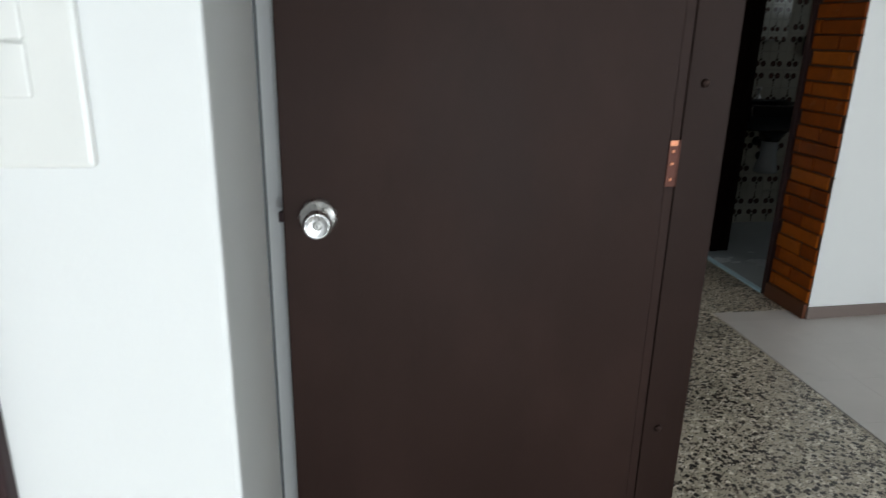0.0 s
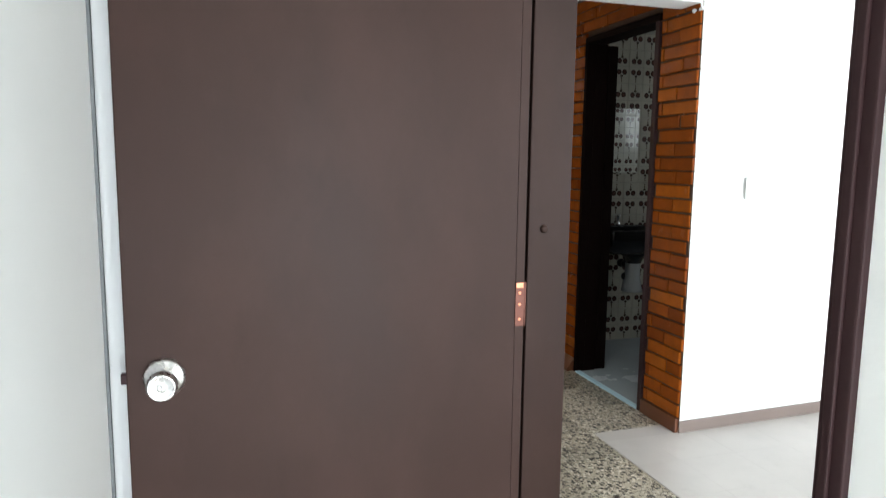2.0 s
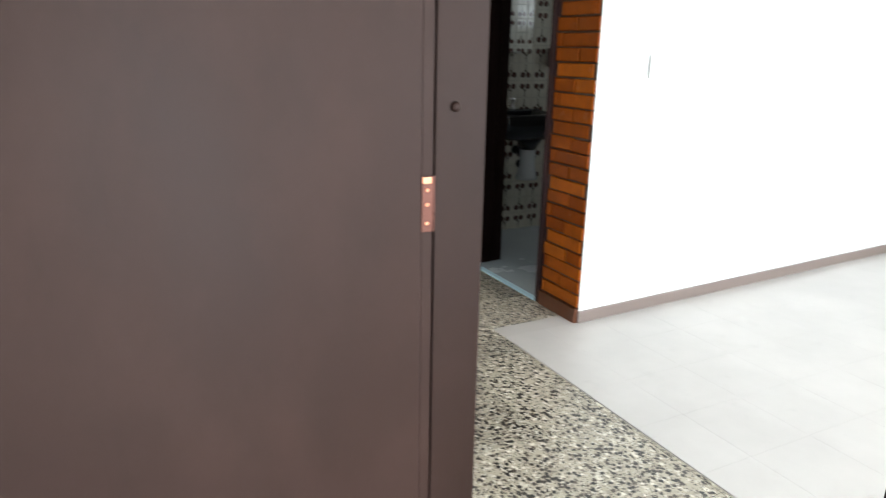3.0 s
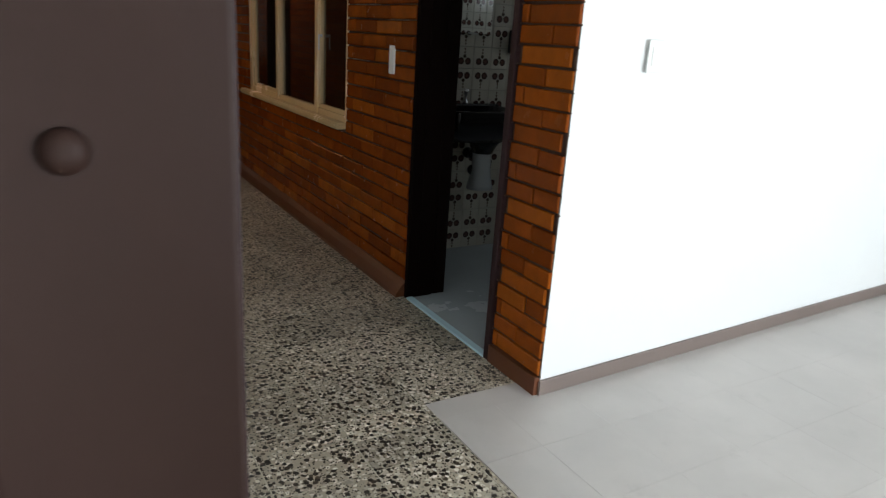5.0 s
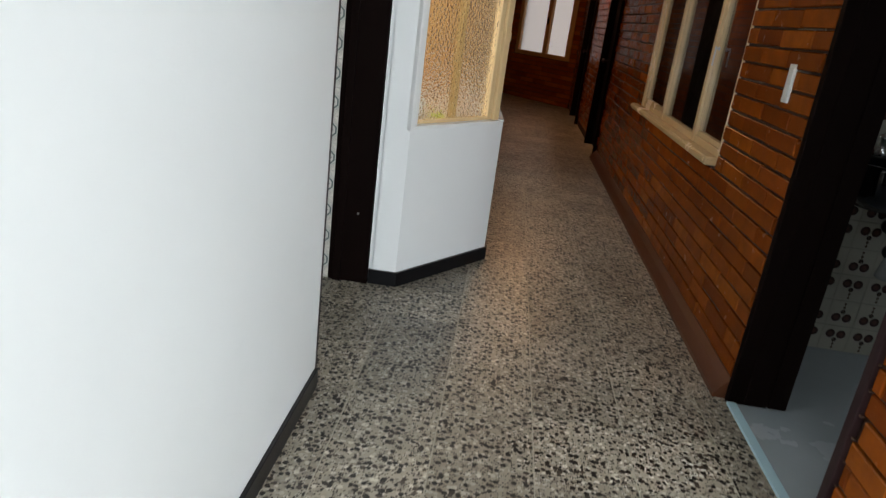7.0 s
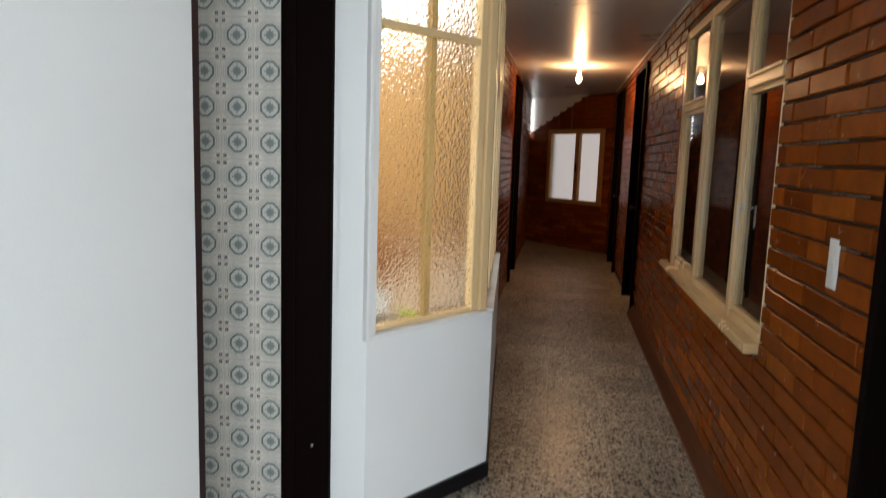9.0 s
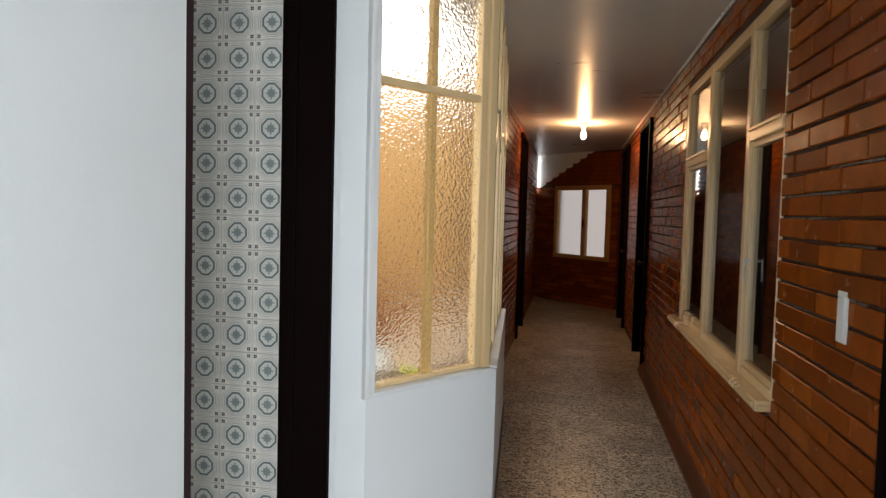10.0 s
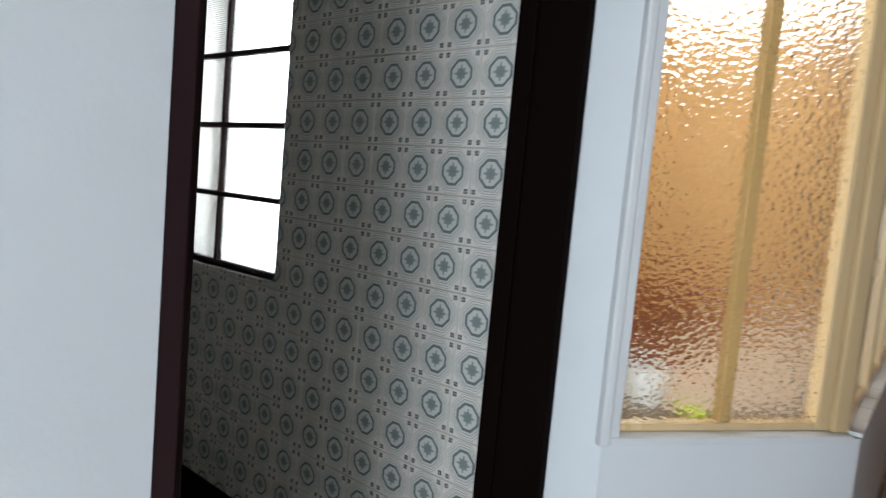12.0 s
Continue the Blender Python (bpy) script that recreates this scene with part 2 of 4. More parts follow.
WHITE = paint("white_wall_paint", (0.80, 0.81, 0.80), 0.55, 0.025)
CEIL = paint("ceiling_paint", (0.76, 0.74, 0.70), 0.31, 0.05, spec=0.30)
WHITE_GLOSS = paint("white_gloss_paint", (0.80, 0.80, 0.78), 0.35, 0.06)
BROWN = paint("brown_enamel", (0.033, 0.0163, 0.0126), 0.55, 0.2, (1.6, 1.6, 0.6), 60, 0.10, spec=0.17, scuff=0.2)
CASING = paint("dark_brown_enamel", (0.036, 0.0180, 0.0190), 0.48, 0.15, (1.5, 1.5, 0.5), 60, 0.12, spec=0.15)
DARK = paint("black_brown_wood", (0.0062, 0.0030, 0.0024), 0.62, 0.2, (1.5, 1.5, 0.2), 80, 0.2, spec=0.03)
SKIRT = paint("brown_skirting_paint", (0.20, 0.155, 0.135), 0.45, 0.1)
BLACK = paint("black_enamel", (0.006, 0.006, 0.007), 0.3, 0.15, spec=0.35)
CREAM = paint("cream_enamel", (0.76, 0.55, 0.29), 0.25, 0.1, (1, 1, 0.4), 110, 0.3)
# darker, more olive cream for the muntin set behind the front pane
OLIVE = paint("dark_olive_cream", (0.42, 0.265, 0.10), 0.45, 0.15, (1, 1, 0.4), 110, 0.3)
OAK = paint("ochre_wood", (0.55, 0.29, 0.09), 0.4, 0.15, (1, 1, 0.3), 60, 0.3)
MORTAR = paint("dark_mortar", (0.050, 0.019, 0.007), 0.7, 0.2, (1, 1, 1), 200, 0.6)
STREAK = paint("grey_mortar", (0.17, 0.13, 0.10), 0.8, 0.2, (1, 1, 1), 200, 0.6)
BASE_RED = paint("red_brown_base", (0.12, 0.036, 0.012), 0.4, 0.2)
BRICK = brick_mat("varnished_brick", False)
BRICK_REST = brick_mat("varnished_brick_rest", True)
TERR = terrazzo_mat()
GROUT = paint("grout", (0.50, 0.46, 0.37), 0.8, 0.1)
# grey for the shadow line at the wall corner, painted as a strip
GAP_SHADE = paint("edge_gap_shade", (0.14, 0.15, 0.155), 0.6, 0.1)
BEIGE = paint("beige_floor_tile", (0.54, 0.51, 0.485), 0.38, 0.13, (1, 1, 1), 140, 0.15)
BEIGE_GROUT = paint("beige_grout", (0.53, 0.50, 0.475), 0.6, 0.09)
BATH_FLOOR = paint("pale_blue_floor", (0.42, 0.47, 0.50), 0.25, 0.08)
THRESH = paint("blue_threshold", (0.50, 0.72, 0.80), 0.4, 0.06)
TILE = pattern_mat("medallion_tile")
CLOVER = clover_mat("clover_tile")
TILE_GROUT = paint("tile_grout", (0.42, 0.41, 0.37), 0.7, 0.05)
TAN = paint("tan_wall", (0.66, 0.40, 0.155), 0.6, 0.08)
RUST = paint("rust_wall", (0.44, 0.17, 0.065), 0.6, 0.1)
HAMMERED = glass_mat("hammered_glass", (1.0, 0.97, 0.90), 0.05, hammered=True)
CLEAR = glass_mat("clear_glass", (0.95, 0.97, 0.96), 0.0)
RIBBED = glass_mat("ribbed_glass", (0.97, 0.99, 0.97), 0.2, ribs=True)
SKY_WHITE = glow_mat("bright_sky_backdrop", (0.97, 1.0, 0.98), 3.2)
SKY_WELL = glow_mat("light_well_sky", (1.0, 1.0, 0.98), 1.7)
SKY_DIM = glow_mat("pale_yard_backdrop", (1.0, 0.90, 0.87), 0.46)
CHROME = metal_mat("satin_chrome", (0.86, 0.86, 0.86), 0.26)
COPPER = metal_mat("worn_copper_plating", (0.62, 0.26, 0.15), 0.42)
HINGE = metal_mat("painted_copper_hinge", (0.13, 0.06, 0.048), 0.55)
STEEL = metal_mat("dull_steel", (0.5, 0.5, 0.48), 0.4)
PLASTIC = paint("white_plastic", (0.80, 0.80, 0.77), 0.35, 0.03)
BLACK_CERAMIC = paint("black_ceramic", (0.008, 0.008, 0.010), 0.12, 0.1, relief=0.02)
GREY_CERAMIC = paint("pale_grey_ceramic", (0.5, 0.53, 0.55), 0.2, 0.05, relief=0.02)
MIRROR = nodes_of("mirror_silver", (0.9, 0.92, 0.92), 0.02, 1.0)[0]
BULB = glow_mat("lit_bulb", (1.0, 0.66, 0.32), 45.0)
# dark colour standing in for the lack of light behind window_4
SHADE = paint("unlit_room_shade", (0.10, 0.06, 0.035), 0.7, 0.1)
WORKTOP = paint("pale_tan_worktop", (0.62, 0.50, 0.37), 0.4, 0.1)
GREEN = paint("yellow_green_plastic", (0.5, 0.55, 0.05), 0.5, 0.05)


# ---- builders ----
def box(bm, x0, y0, z0, x1, y1, z1):
    vs = [bm.verts.new((x, y, z)) for x in (x0, x1) for y in (y0, y1) for z in (z0, z1)]
    for f in ((0, 1, 3, 2), (4, 6, 7, 5), (0, 4, 5, 1), (2, 3, 7, 6), (0, 2, 6, 4), (1, 5, 7, 3)):
        bm.faces.new([vs[k] for k in f])


def finish(name, bm, material, bevel=0.0, smooth=False):
    bmesh.ops.recalc_face_normals(bm, faces=bm.faces)
    if bevel:
        bmesh.ops.bevel(bm, geom=list(bm.edges), offset=bevel, segments=2, affect="EDGES", profile=0.6, clamp_overlap=True)
    if smooth:
        for f in bm.faces:
            f.smooth = True
    me = bpy.data.meshes.new(name)
    bm.to_mesh(me)
    bm.free()
    me.materials.append(material)
    return me


def part(name, bm, material, parent=None, label="", bevel=0.0, smooth=False):
    ob = new(name, finish(name, bm, material, bevel, smooth))
    if parent:
        ob.parent = parent
    if label:
        ob["label"] = label
    return ob


def boxes(*bs):
    bm = bmesh.new()
    for b in bs:
        box(bm, *b)
    return bm


def slab(name, b, material, parent=None, label="", bevel=0.0):
    return part(name, boxes(b), material, parent, label, bevel)


def thing(name, at, label, category, group="", rz=0.0, kind=""):
    ob = new(name)
    ob.matrix_world = pose(*at, 0, 0, rz)
    return tagged(ob, label, category, group, kind)


def setting(name, bs, material, label, category, bevel=0.0):
    return tagged(part(name, boxes(*bs), material, None, "", bevel), label, category, "", "structure")


def lathe(profile, segments=28):
    """A body turned about z from (radius, height) pairs."""
    bm = bmesh.new()
    rings = []
    for r, z in profile:
        rings.append([bm.verts.new((max(r, 1e-5) * math.cos(2 * math.pi * k / segments), max(r, 1e-5) * math.sin(2 * math.pi * k / segments), z)) for k in range(segments)])
    for a, b in zip(rings, rings[1:]):
        for k in range(segments):
            bm.faces.new((a[k], a[(k + 1) % segments], b[(k + 1) % segments], b[k]))
    bm.faces.new(rings[0])
    bm.faces.new(list(reversed(rings[-1])))
    return bm


def turned(bm, m):
    bmesh.ops.transform(bm, matrix=m, verts=bm.verts)
    return bm


def prism(points, z0, z1):
    """An upright prism over a plan outline."""
    bm = bmesh.new()
    lo = [bm.verts.new((x, y, z0)) for x, y in points]
    hi = [bm.verts.new((x, y, z1)) for x, y in points]
    bm.faces.new(lo)
    bm.faces.new(hi)
    for k in range(len(points)):
        j = (k + 1) % len(points)
        bm.faces.new((lo[k], lo[j], hi[j], hi[k]))
    return bm


H = 2.58       # corridor and hall ceiling
HEAD = 2.26    # door heads

# ---- floors and ceilings ----
floor = setting("floor", [(-4.0, -6.0, -0.2, 4.3, 14.0, -0.002)], GROUT, "grey terrazzo tile floor with pale joints", "floor")
floor_hall = setting("floor_hall", [(0.552, -6.0, -0.001, 4.1, 0.12, 0.001)], BEIGE_GROUT, "pale beige square tile floor", "floor")
floor_bath = setting("floor_bath", [(1.022, 0.375, 0.0, 1.14, 1.125, 0.006), (1.14, 0.31, 0.0, 3.3, 1.82, 0.006)], BATH_FLOOR, "pale blue grey smooth bathroom floor", "floor")
setting("ceiling", [(-4.0, -6.0, H, 4.3, 1.9, H + 0.15), (-0.5, 1.9, H, 4.3, 14.0, H + 0.15), (-4.0, 1.9, 3.4, -0.5, 4.46, 3.55), (-4.0, 4.46, H, -0.5, 14.0, H + 0.15)], CEIL, "off-white semi-gloss painted ceiling", "ceiling")
setting("beam", [(-0.6, 0.0, 2.285, 1.0, 0.17, H)], WHITE, "white painted beam across the corridor mouth", "beam", 0.004)

# ---- white walls ----
# the opening at y -4.8 to -3.8 is invented, out of view, for the side fill
wall_left = setting("wall_left", [(-0.70, -1.563, 0, -0.6, 0.77, H), (-0.70, -6, 0, -0.6, -4.8, H), (-0.70, -4.8, 0, -0.6, -3.8, 0.3), (-0.70, -4.8, 1.45, -0.6, -3.8, H), (-0.70, -3.8, 0, -0.6, -2.478, H), (-0.70, -2.478, 2.14, -0.6, -1.563, H), (-0.70, 0.77, 2.335, -0.6, 1.79, H)], WHITE, "smooth white painted corridor wall", "wall")
tagged(part("wall_hall_north", prism([(1.014, 0.0), (4.3, 0.135), (4.3, 0.29), (1.014, 0.14)], 0, H), WHITE), "smooth white painted hall wall", "wall", "", "structure")
setting("wall_hall_east", [(4.1, -6, 0, 4.3, 0.128, H)], WHITE, "smooth white painted hall wall", "wall")
setting("wall_south", [(-4, -6.2, 0, -1.30, -6, H), (-0.70, -6.2, 0, 1.1, -6, H), (3.9, -6.2, 0, 4.3, -6, H), (-1.30, -6.2, 0, -0.70, -6, 0.12), (-1.30, -6.2, 1.6, -0.70, -6, H), (1.1, -6.2, 0, 3.9, -6, 0.6), (1.1, -6.2, 2.4, 3.9, -6, H)], WHITE, "white wall with two window openings", "wall")
tagged(part("wall_room_stub", prism([(-1.468, -2.6), (-1.556, -1.62), (-1.64, -1.62), (-1.64, -2.6)], 0, H), WHITE, None, "", 0.004), "white painted wall corner beside the open door", "wall", "", "structure")
# added strip whose colour draws the shaded gap beside the open door
setting("trim", [(-1.63, -1.618, 0, -1.551, -1.606, H)], GAP_SHADE, "dark strip drawn for the shadow line behind the white wall corner", "trim")
setting("wall_room_lintel", [(-4, -2.6, 2.1, -1.60, -2.47, H), (-4, -2.6, 0, -2.5, -2.47, H)], WHITE, "white painted wall over a door", "wall")
setting("wall_room_north", [(-4, -1.54, 0, -0.70, -1.4, H)], WHITE, "white painted wall behind the open door", "wall")
setting("wall_west", [(-4.2, -6.2, 0, -4, 14, 3.5)], WHITE, "plain white wall", "wall")
setting("wall_pillar", [(-4, 1.802, 0, -2.465, 1.91, 3.5), (-1.775, 1.802, 0, -0.56, 1.91, 3.5), (-2.465, 1.802, 0, -1.775, 1.91, 0.965), (-2.465, 1.802, 2.15, -1.775, 1.91, 3.5)], WHITE, "white wall with a window opening", "wall")

# ---- skirtings ----
setting("baseboard_hall_east", [(4.086, -6, 0.001, 4.1, 0.11, 0.068)], SKIRT, "brown painted skirting with worn edges", "baseboard", 0.003)
setting("baseboard_left", [(-0.6, -1.50, 0, -0.586, 0.765, 0.075)], BLACK, "glossy black skirting along white wall", "baseboard", 0.003)
setting("baseboard_brick", [(0.984, 0.0, 0, 1.012, 0.335, 0.082)], BASE_RED, "red-brown smooth skirting under brick wall", "baseboard", 0.003)
bm = bmesh.new()
ends = [[bm.verts.new((x, y, z)) for x, z in ((1.012, 0), (0.940, 0), (0.942, 0.018), (0.972, 0.060), (0.998, 0.085), (1.012, 0.088))] for y in (1.166, 6.2)]
bm.faces.new(ends[0])
bm.faces.new(ends[1])
for k in range(6):
    bm.faces.new((ends[0][k], ends[0][(k + 1) % 6], ends[1][(k + 1) % 6], ends[1][k]))
tagged(part("baseboard_corridor", bm, BASE_RED), "red-brown coved skirting under brick wall", "baseboard", "", "structure")

tagged(part("baseboard_hall", prism([(1.004, -0.014), (4.086, 0.114), (4.086, 0.1275), (1.004, -0.0004)], 0.001, 0.068), SKIRT, None, "", 0.003), "brown painted skirting with worn edges", "baseboard", "", "structure")

# ---- brick walls ----
R_OPEN = [(0.345, 1.15, 0.0, 2.31), (2.06, 4.24, 0.79, 2.37), (6.25, 7.2, 0.0, 2.47), (8.75, 9.75, 0.0, 2.47)]
L_OPEN = [(7.5, 8.5, 0.0, 2.47)]


def pierced(x0, x1, y0, y1, z1, openings):
    """Boxes of a wall along y between two faces, with openings left out."""
    out, y = [], y0
    for a, b, lo, hi in openings:
        out.append((x0, y, 0, x1, a, z1))
        if lo > 0:
            out.append((x0, a, 0, x1, b, lo))
        out.append((x0, a, hi, x1, b, z1))
        y = b
    out.append((x0, y, 0, x1, y1, z1))
    return out


wall_brick = setting("wall_brick_east", pierced(1.012, 1.14, 0.141, 10.6, H, R_OPEN) + [(1.009, 0.003, 0, 1.0135, 0.141, H)], MORTAR, "varnished orange-brown brick corridor wall, dark joints", "wall")
wall_brick_left = setting("wall_brick_west", pierced(-0.5, -0.372, 4.40, 12.1, H, L_OPEN), MORTAR, "varnished dark brown brick corridor wall", "wall")

# ---- bay of low wall and hammered glass ----
A, B, C = Vector((-0.482, 1.79)), Vector((-0.06, 2.40)), Vector((-0.20, 4.36))
bay_wall = tagged(part("wall_bay", prism([(-0.60, 1.79), A, B, C, (-0.36, 4.36), (-0.36, 4.26), (-0.31, 4.26), (-0.18, 2.45), (-0.53, 1.92), (-0.60, 1.92)], 0, 0.80), WHITE), "white painted low wall of the glazed bay", "wall", "", "structure")
tagged(part("wall_pier", prism([(-0.60, 1.79), A, (-0.49, 1.83), (-0.60, 1.92)], 0.80, H), WHITE), "white painted pier beside glazed bay", "wall", "", "structure")
o = 0.012
tagged(part("baseboard_bay", prism([(-0.618, 1.79), A, B, C, C + Vector((o, 0)), B + Vector((o, -0.004)), A + Vector((o * 0.6, -o)), (-0.618, 1.79 - o)], 0, 0.075), BLACK), "glossy black skirting round the bay", "baseboard", "", "structure")


def bay_window(name, p, q, stiles, jamb, label):
    """Glazed frame from plan point p to q above the low wall: stiles at distances along it."""
    d = (q - p).normalized()
    th = thing(name, (p.x, p.y, 0.80), label, "window", "", math.degrees(math.atan2(d.y, d.x)), "structure")
    L, top = (q - p).length, H - 0.80
    if jamb:
        slab("jamb", (-0.010, -0.010, -0.012, 0.018, 0.07, top), WHITE_GLOSS, th, "white painted jamb", 0.007)
        slab("jamb_stop", (0.0185, -0.001, 0.0, 0.044, 0.07, top), WHITE_GLOSS, th, "white painted stop", 0.005)
    if jamb:
        slab("sill", (0.0185, -0.006, -0.008, L - 0.03, 0.05, 0.010), WHITE_GLOSS, th, "white painted sill", 0.003)
    else:
        for k in range(int(L / 0.152)):
            slab("sill_tile", (0.01 + 0.152 * k, -0.004, 0.0, 0.156 + 0.152 * k, 0.05, 0.012), WHITE_GLOSS, th, "white glazed sill tile", 0.003)
    a, b = stiles[0][0], stiles[-1][1]
    for z0, z1, nm in ((0.010, 0.030, "bottom_rail"), (1.175, 1.205, "transom"), (top - 0.035, top, "top_rail")):
        slab(nm, (a, 0.036, z0, b, 0.072, z1), CREAM, th, "", 0.004)
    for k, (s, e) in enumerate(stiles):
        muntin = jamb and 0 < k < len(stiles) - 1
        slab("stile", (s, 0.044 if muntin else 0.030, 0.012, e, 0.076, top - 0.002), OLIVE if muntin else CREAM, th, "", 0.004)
    spans_of = [(stiles[0], stiles[-1])] if jamb else list(zip(stiles, stiles[1:]))
    depth = 0.0385 if jamb else 0.052
    for (s, e), (s2, e2) in spans_of:
        for z0, z1 in ((0.026, 1.179), (1.201, top - 0.03)):
            pane = slab("pane", (e - 0.004, depth, z0, s2 + 0.004, depth + 0.005, z1), HAMMERED, th, "hammered translucent glass pane")
            pane.visible_shadow = False
            if not jamb:
                for zb in (z0, z1 - 0.014):
                    slab("glazing_bead", (e, 0.040, zb, s2, 0.052, zb + 0.014), CREAM, th, "", 0.003)
    return th


bay_front = bay_window("window_1", A, B, [(0.044, 0.052), (0.340, 0.374), (0.630, 0.666)], True, "cream wooden window with hammered amber glass")
slab("corner_post", (0.670, 0.016, 0.010, 0.718, 0.076, H - 0.80), CREAM, bay_front, "", 0.006)
bay_side = bay_window("window_2", B, C, [(0.03, 0.075), (0.48, 0.52), (0.95, 0.99), (1.42, 1.46), (1.86, 1.93)], False, "cream wooden side window with hammered glass")
for x in (0.06, 0.97, 1.44):
    for z in (0.42, 1.10, 1.32, 1.62):
        part("hinge", turned(lathe([(0.004, 0), (0.006, 0.004), (0.006, 0.042), (0.004, 0.046)], 10), pose(x, 0.026, z)), CREAM, bay_side, "painted-over butt hinge")
part("window_stay", turned(boxes((0.0, -0.003, -0.006, 0.34, 0.003, 0.006)), pose(0.10, 0.022, 1.165, 0, 28, 0)), STEEL, bay_side, "steel casement stay bar")

# space behind the bay
setting("wall_well_west", [(-1.9, 1.92, 0, -1.8, 4.46, 2.75)], TAN, "tan painted wall of light well", "wall")
tagged(part("backdrop", boxes((-1.9, 1.92, 2.75, -1.89, 4.46, 3.4)), SKY_WELL), "bright sky light above the light well wall", "backdrop", "", "structure")
tagged(part("backdrop", boxes((-1.8, 4.44, 2.42, -0.50, 4.45, 3.4)), SKY_WELL), "bright sky light above the light well wall", "backdrop", "", "structure")
setting("wall_well_north", [(-1.8, 4.36, 0, -0.50, 4.43, 2.42)], TAN, "tan painted end wall of light well", "wall")
setting("wall_well_band", [(-1.8, 1.92, 0, -1.77, 4.36, 0.88), (-1.77, 4.33, 0, -0.52, 4.36, 0.88)], RUST, "rust-brown painted dado band", "wall")
counter = thing("counter", (-1.2, 2.9, 0), "pale worktop seen through hammered glass", "counter")
part("worktop", prism([(0.20, -0.95), (0.62, -0.95), (0.98, -0.42), (0.86, 1.35), (0.40, 1.35), (0.50, -0.20)], 0.78, 0.82), WORKTOP, counter)
slab("cabinet", (0.52, -0.2, 0.0, 0.80, 1.3, 0.78), OAK, counter, "", 0.004)
bucket = thing("container", (-0.555, 2.13, 0.82), "small white container behind hammered glass", "container")
part("body", lathe([(0.055, 0), (0.062, 0.01), (0.072, 0.09), (0.075, 0.095), (0.070, 0.093), (0.054, 0.02)], 20), PLASTIC, bucket, smooth=True)
sponge = thing("sponge", (-0.40, 2.13, 0.82), "yellow-green sponge lying behind glass", "sponge")
slab("body", (-0.035, -0.025, 0, 0.035, 0.025, 0.018), GREEN, sponge, "", 0.006)

# ---- kitchen doorway and tiled room ----
jamb_far = thing("door_frame", (-0.72, 1.79, 0), "black-brown wooden door frame of the tiled room", "door frame", "", 0, "structure")
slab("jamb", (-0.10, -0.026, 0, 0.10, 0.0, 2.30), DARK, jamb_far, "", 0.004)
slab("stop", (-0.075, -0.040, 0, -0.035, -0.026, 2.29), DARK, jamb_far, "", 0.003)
slab("jamb", (-0.02, -1.02, 0, 0.118, -0.985, 2.30), CASING, jamb_far, "", 0.004)
slab("stop", (-0.06, -0.99, 0, -0.02, -0.90, 2.30), CASING, jamb_far, "", 0.004)
slab("head", (-0.02, -1.02, 2.30, 0.10, 0.0, 2.335), CASING, jamb_far, "", 0.004)
screw = part("screw", turned(lathe([(0.006, 0), (0.006, 0.002), (0.003, 0.004)], 10), pose(0.03, -0.026, 0.36, 90)), STEEL, jamb_far)
wall_tiled = setting("wall_tiled", [(-2.9, 1.775, 0, -2.465, 1.802, 2.5), (-1.775, 1.775, 0, -0.815, 1.802, 2.5), (-2.465, 1.775, 0, -1.775, 1.802, 0.965), (-2.465, 1.775, 2.15, -1.775, 1.802, 2.5)], TILE_GROUT, "white wall tiles with green octagon medallions", "wall")
setting("wall_kitchen_west", [(-3.0, -1.5, 0, -2.9, 1.79, H)], WHITE, "plain white wall", "wall")
kwin = thing("window_3", (-2.132, 1.825, 0.965), "brown steel window with ribbed frosted panes", "window", "", 0, "structure")
for x0, x1 in ((-0.355, -0.335), (-0.122, -0.102), (0.335, 0.352)):
    slab("mullion", (x0, -0.012, 0.0, x1, 0.014, 1.185), CASING, kwin, "", 0.002)
for z in (0.0, 0.272, 0.544, 0.816, 1.088, 1.165):
    slab("glazing_bar", (-0.355, -0.014, z, 0.352, 0.012, z + 0.019), CASING, kwin, "", 0.002)
for x0, x1 in ((-0.335, -0.122), (-0.102, 0.335)):
    for z in (0.019, 0.291, 0.563, 0.835):
        pn = slab("pane", (x0, -0.002, z, x1, 0.002, z + 0.253), RIBBED, kwin, "frosted ribbed pane")
        pn.visible_shadow = False
slab("sill", (-0.36, -0.05, -0.022, 0.36, 0.03, 0.0), WHITE_GLOSS, kwin, "white sill", 0.004)
tagged(part("backdrop", boxes((-2.6, 2.10, 0.8, -1.91, 2.11, 2.4)), SKY_WHITE), "bright overcast daylight outside", "backdrop", "", "structure")
ledge = thing("low_ledge", (-2.4, 1.70, 0), "dark low ledge at the foot of tiles", "ledge")
slab("body", (-0.49, -0.12, 0, 0.46, 0.068, 0.11), DARK, ledge, "", 0.006)

# ---- bathroom ----
setting("wall_bath_north", [(1.14, 1.826, 0, 3.4, 1.95, H)], TILE_GROUT, "bathroom wall of cream tiles with brown clover motif", "wall")
# unseen wall, its small opening is added to go with the bathroom fill
setting("wall_bath_east", [(3.3, 0.30, 0, 3.4, 0.75, H), (3.3, 1.25, 0, 3.4, 1.83, H), (3.3, 0.75, 0, 3.4, 1.25, 1.65), (3.3, 0.75, 2.15, 3.4, 1.25, H)], WHITE, "bathroom wall with small window opening", "wall")
setting("wall_bath_south", [(1.14, 0.295, 0, 3.3, 0.310, H)], TILE_GROUT, "bathroom wall of cream clover tiles", "wall")
setting("threshold", [(0.985, 0.375, 0, 1.022, 1.125, 0.012)], THRESH, "pale blue painted bathroom threshold strip", "threshold", 0.003)
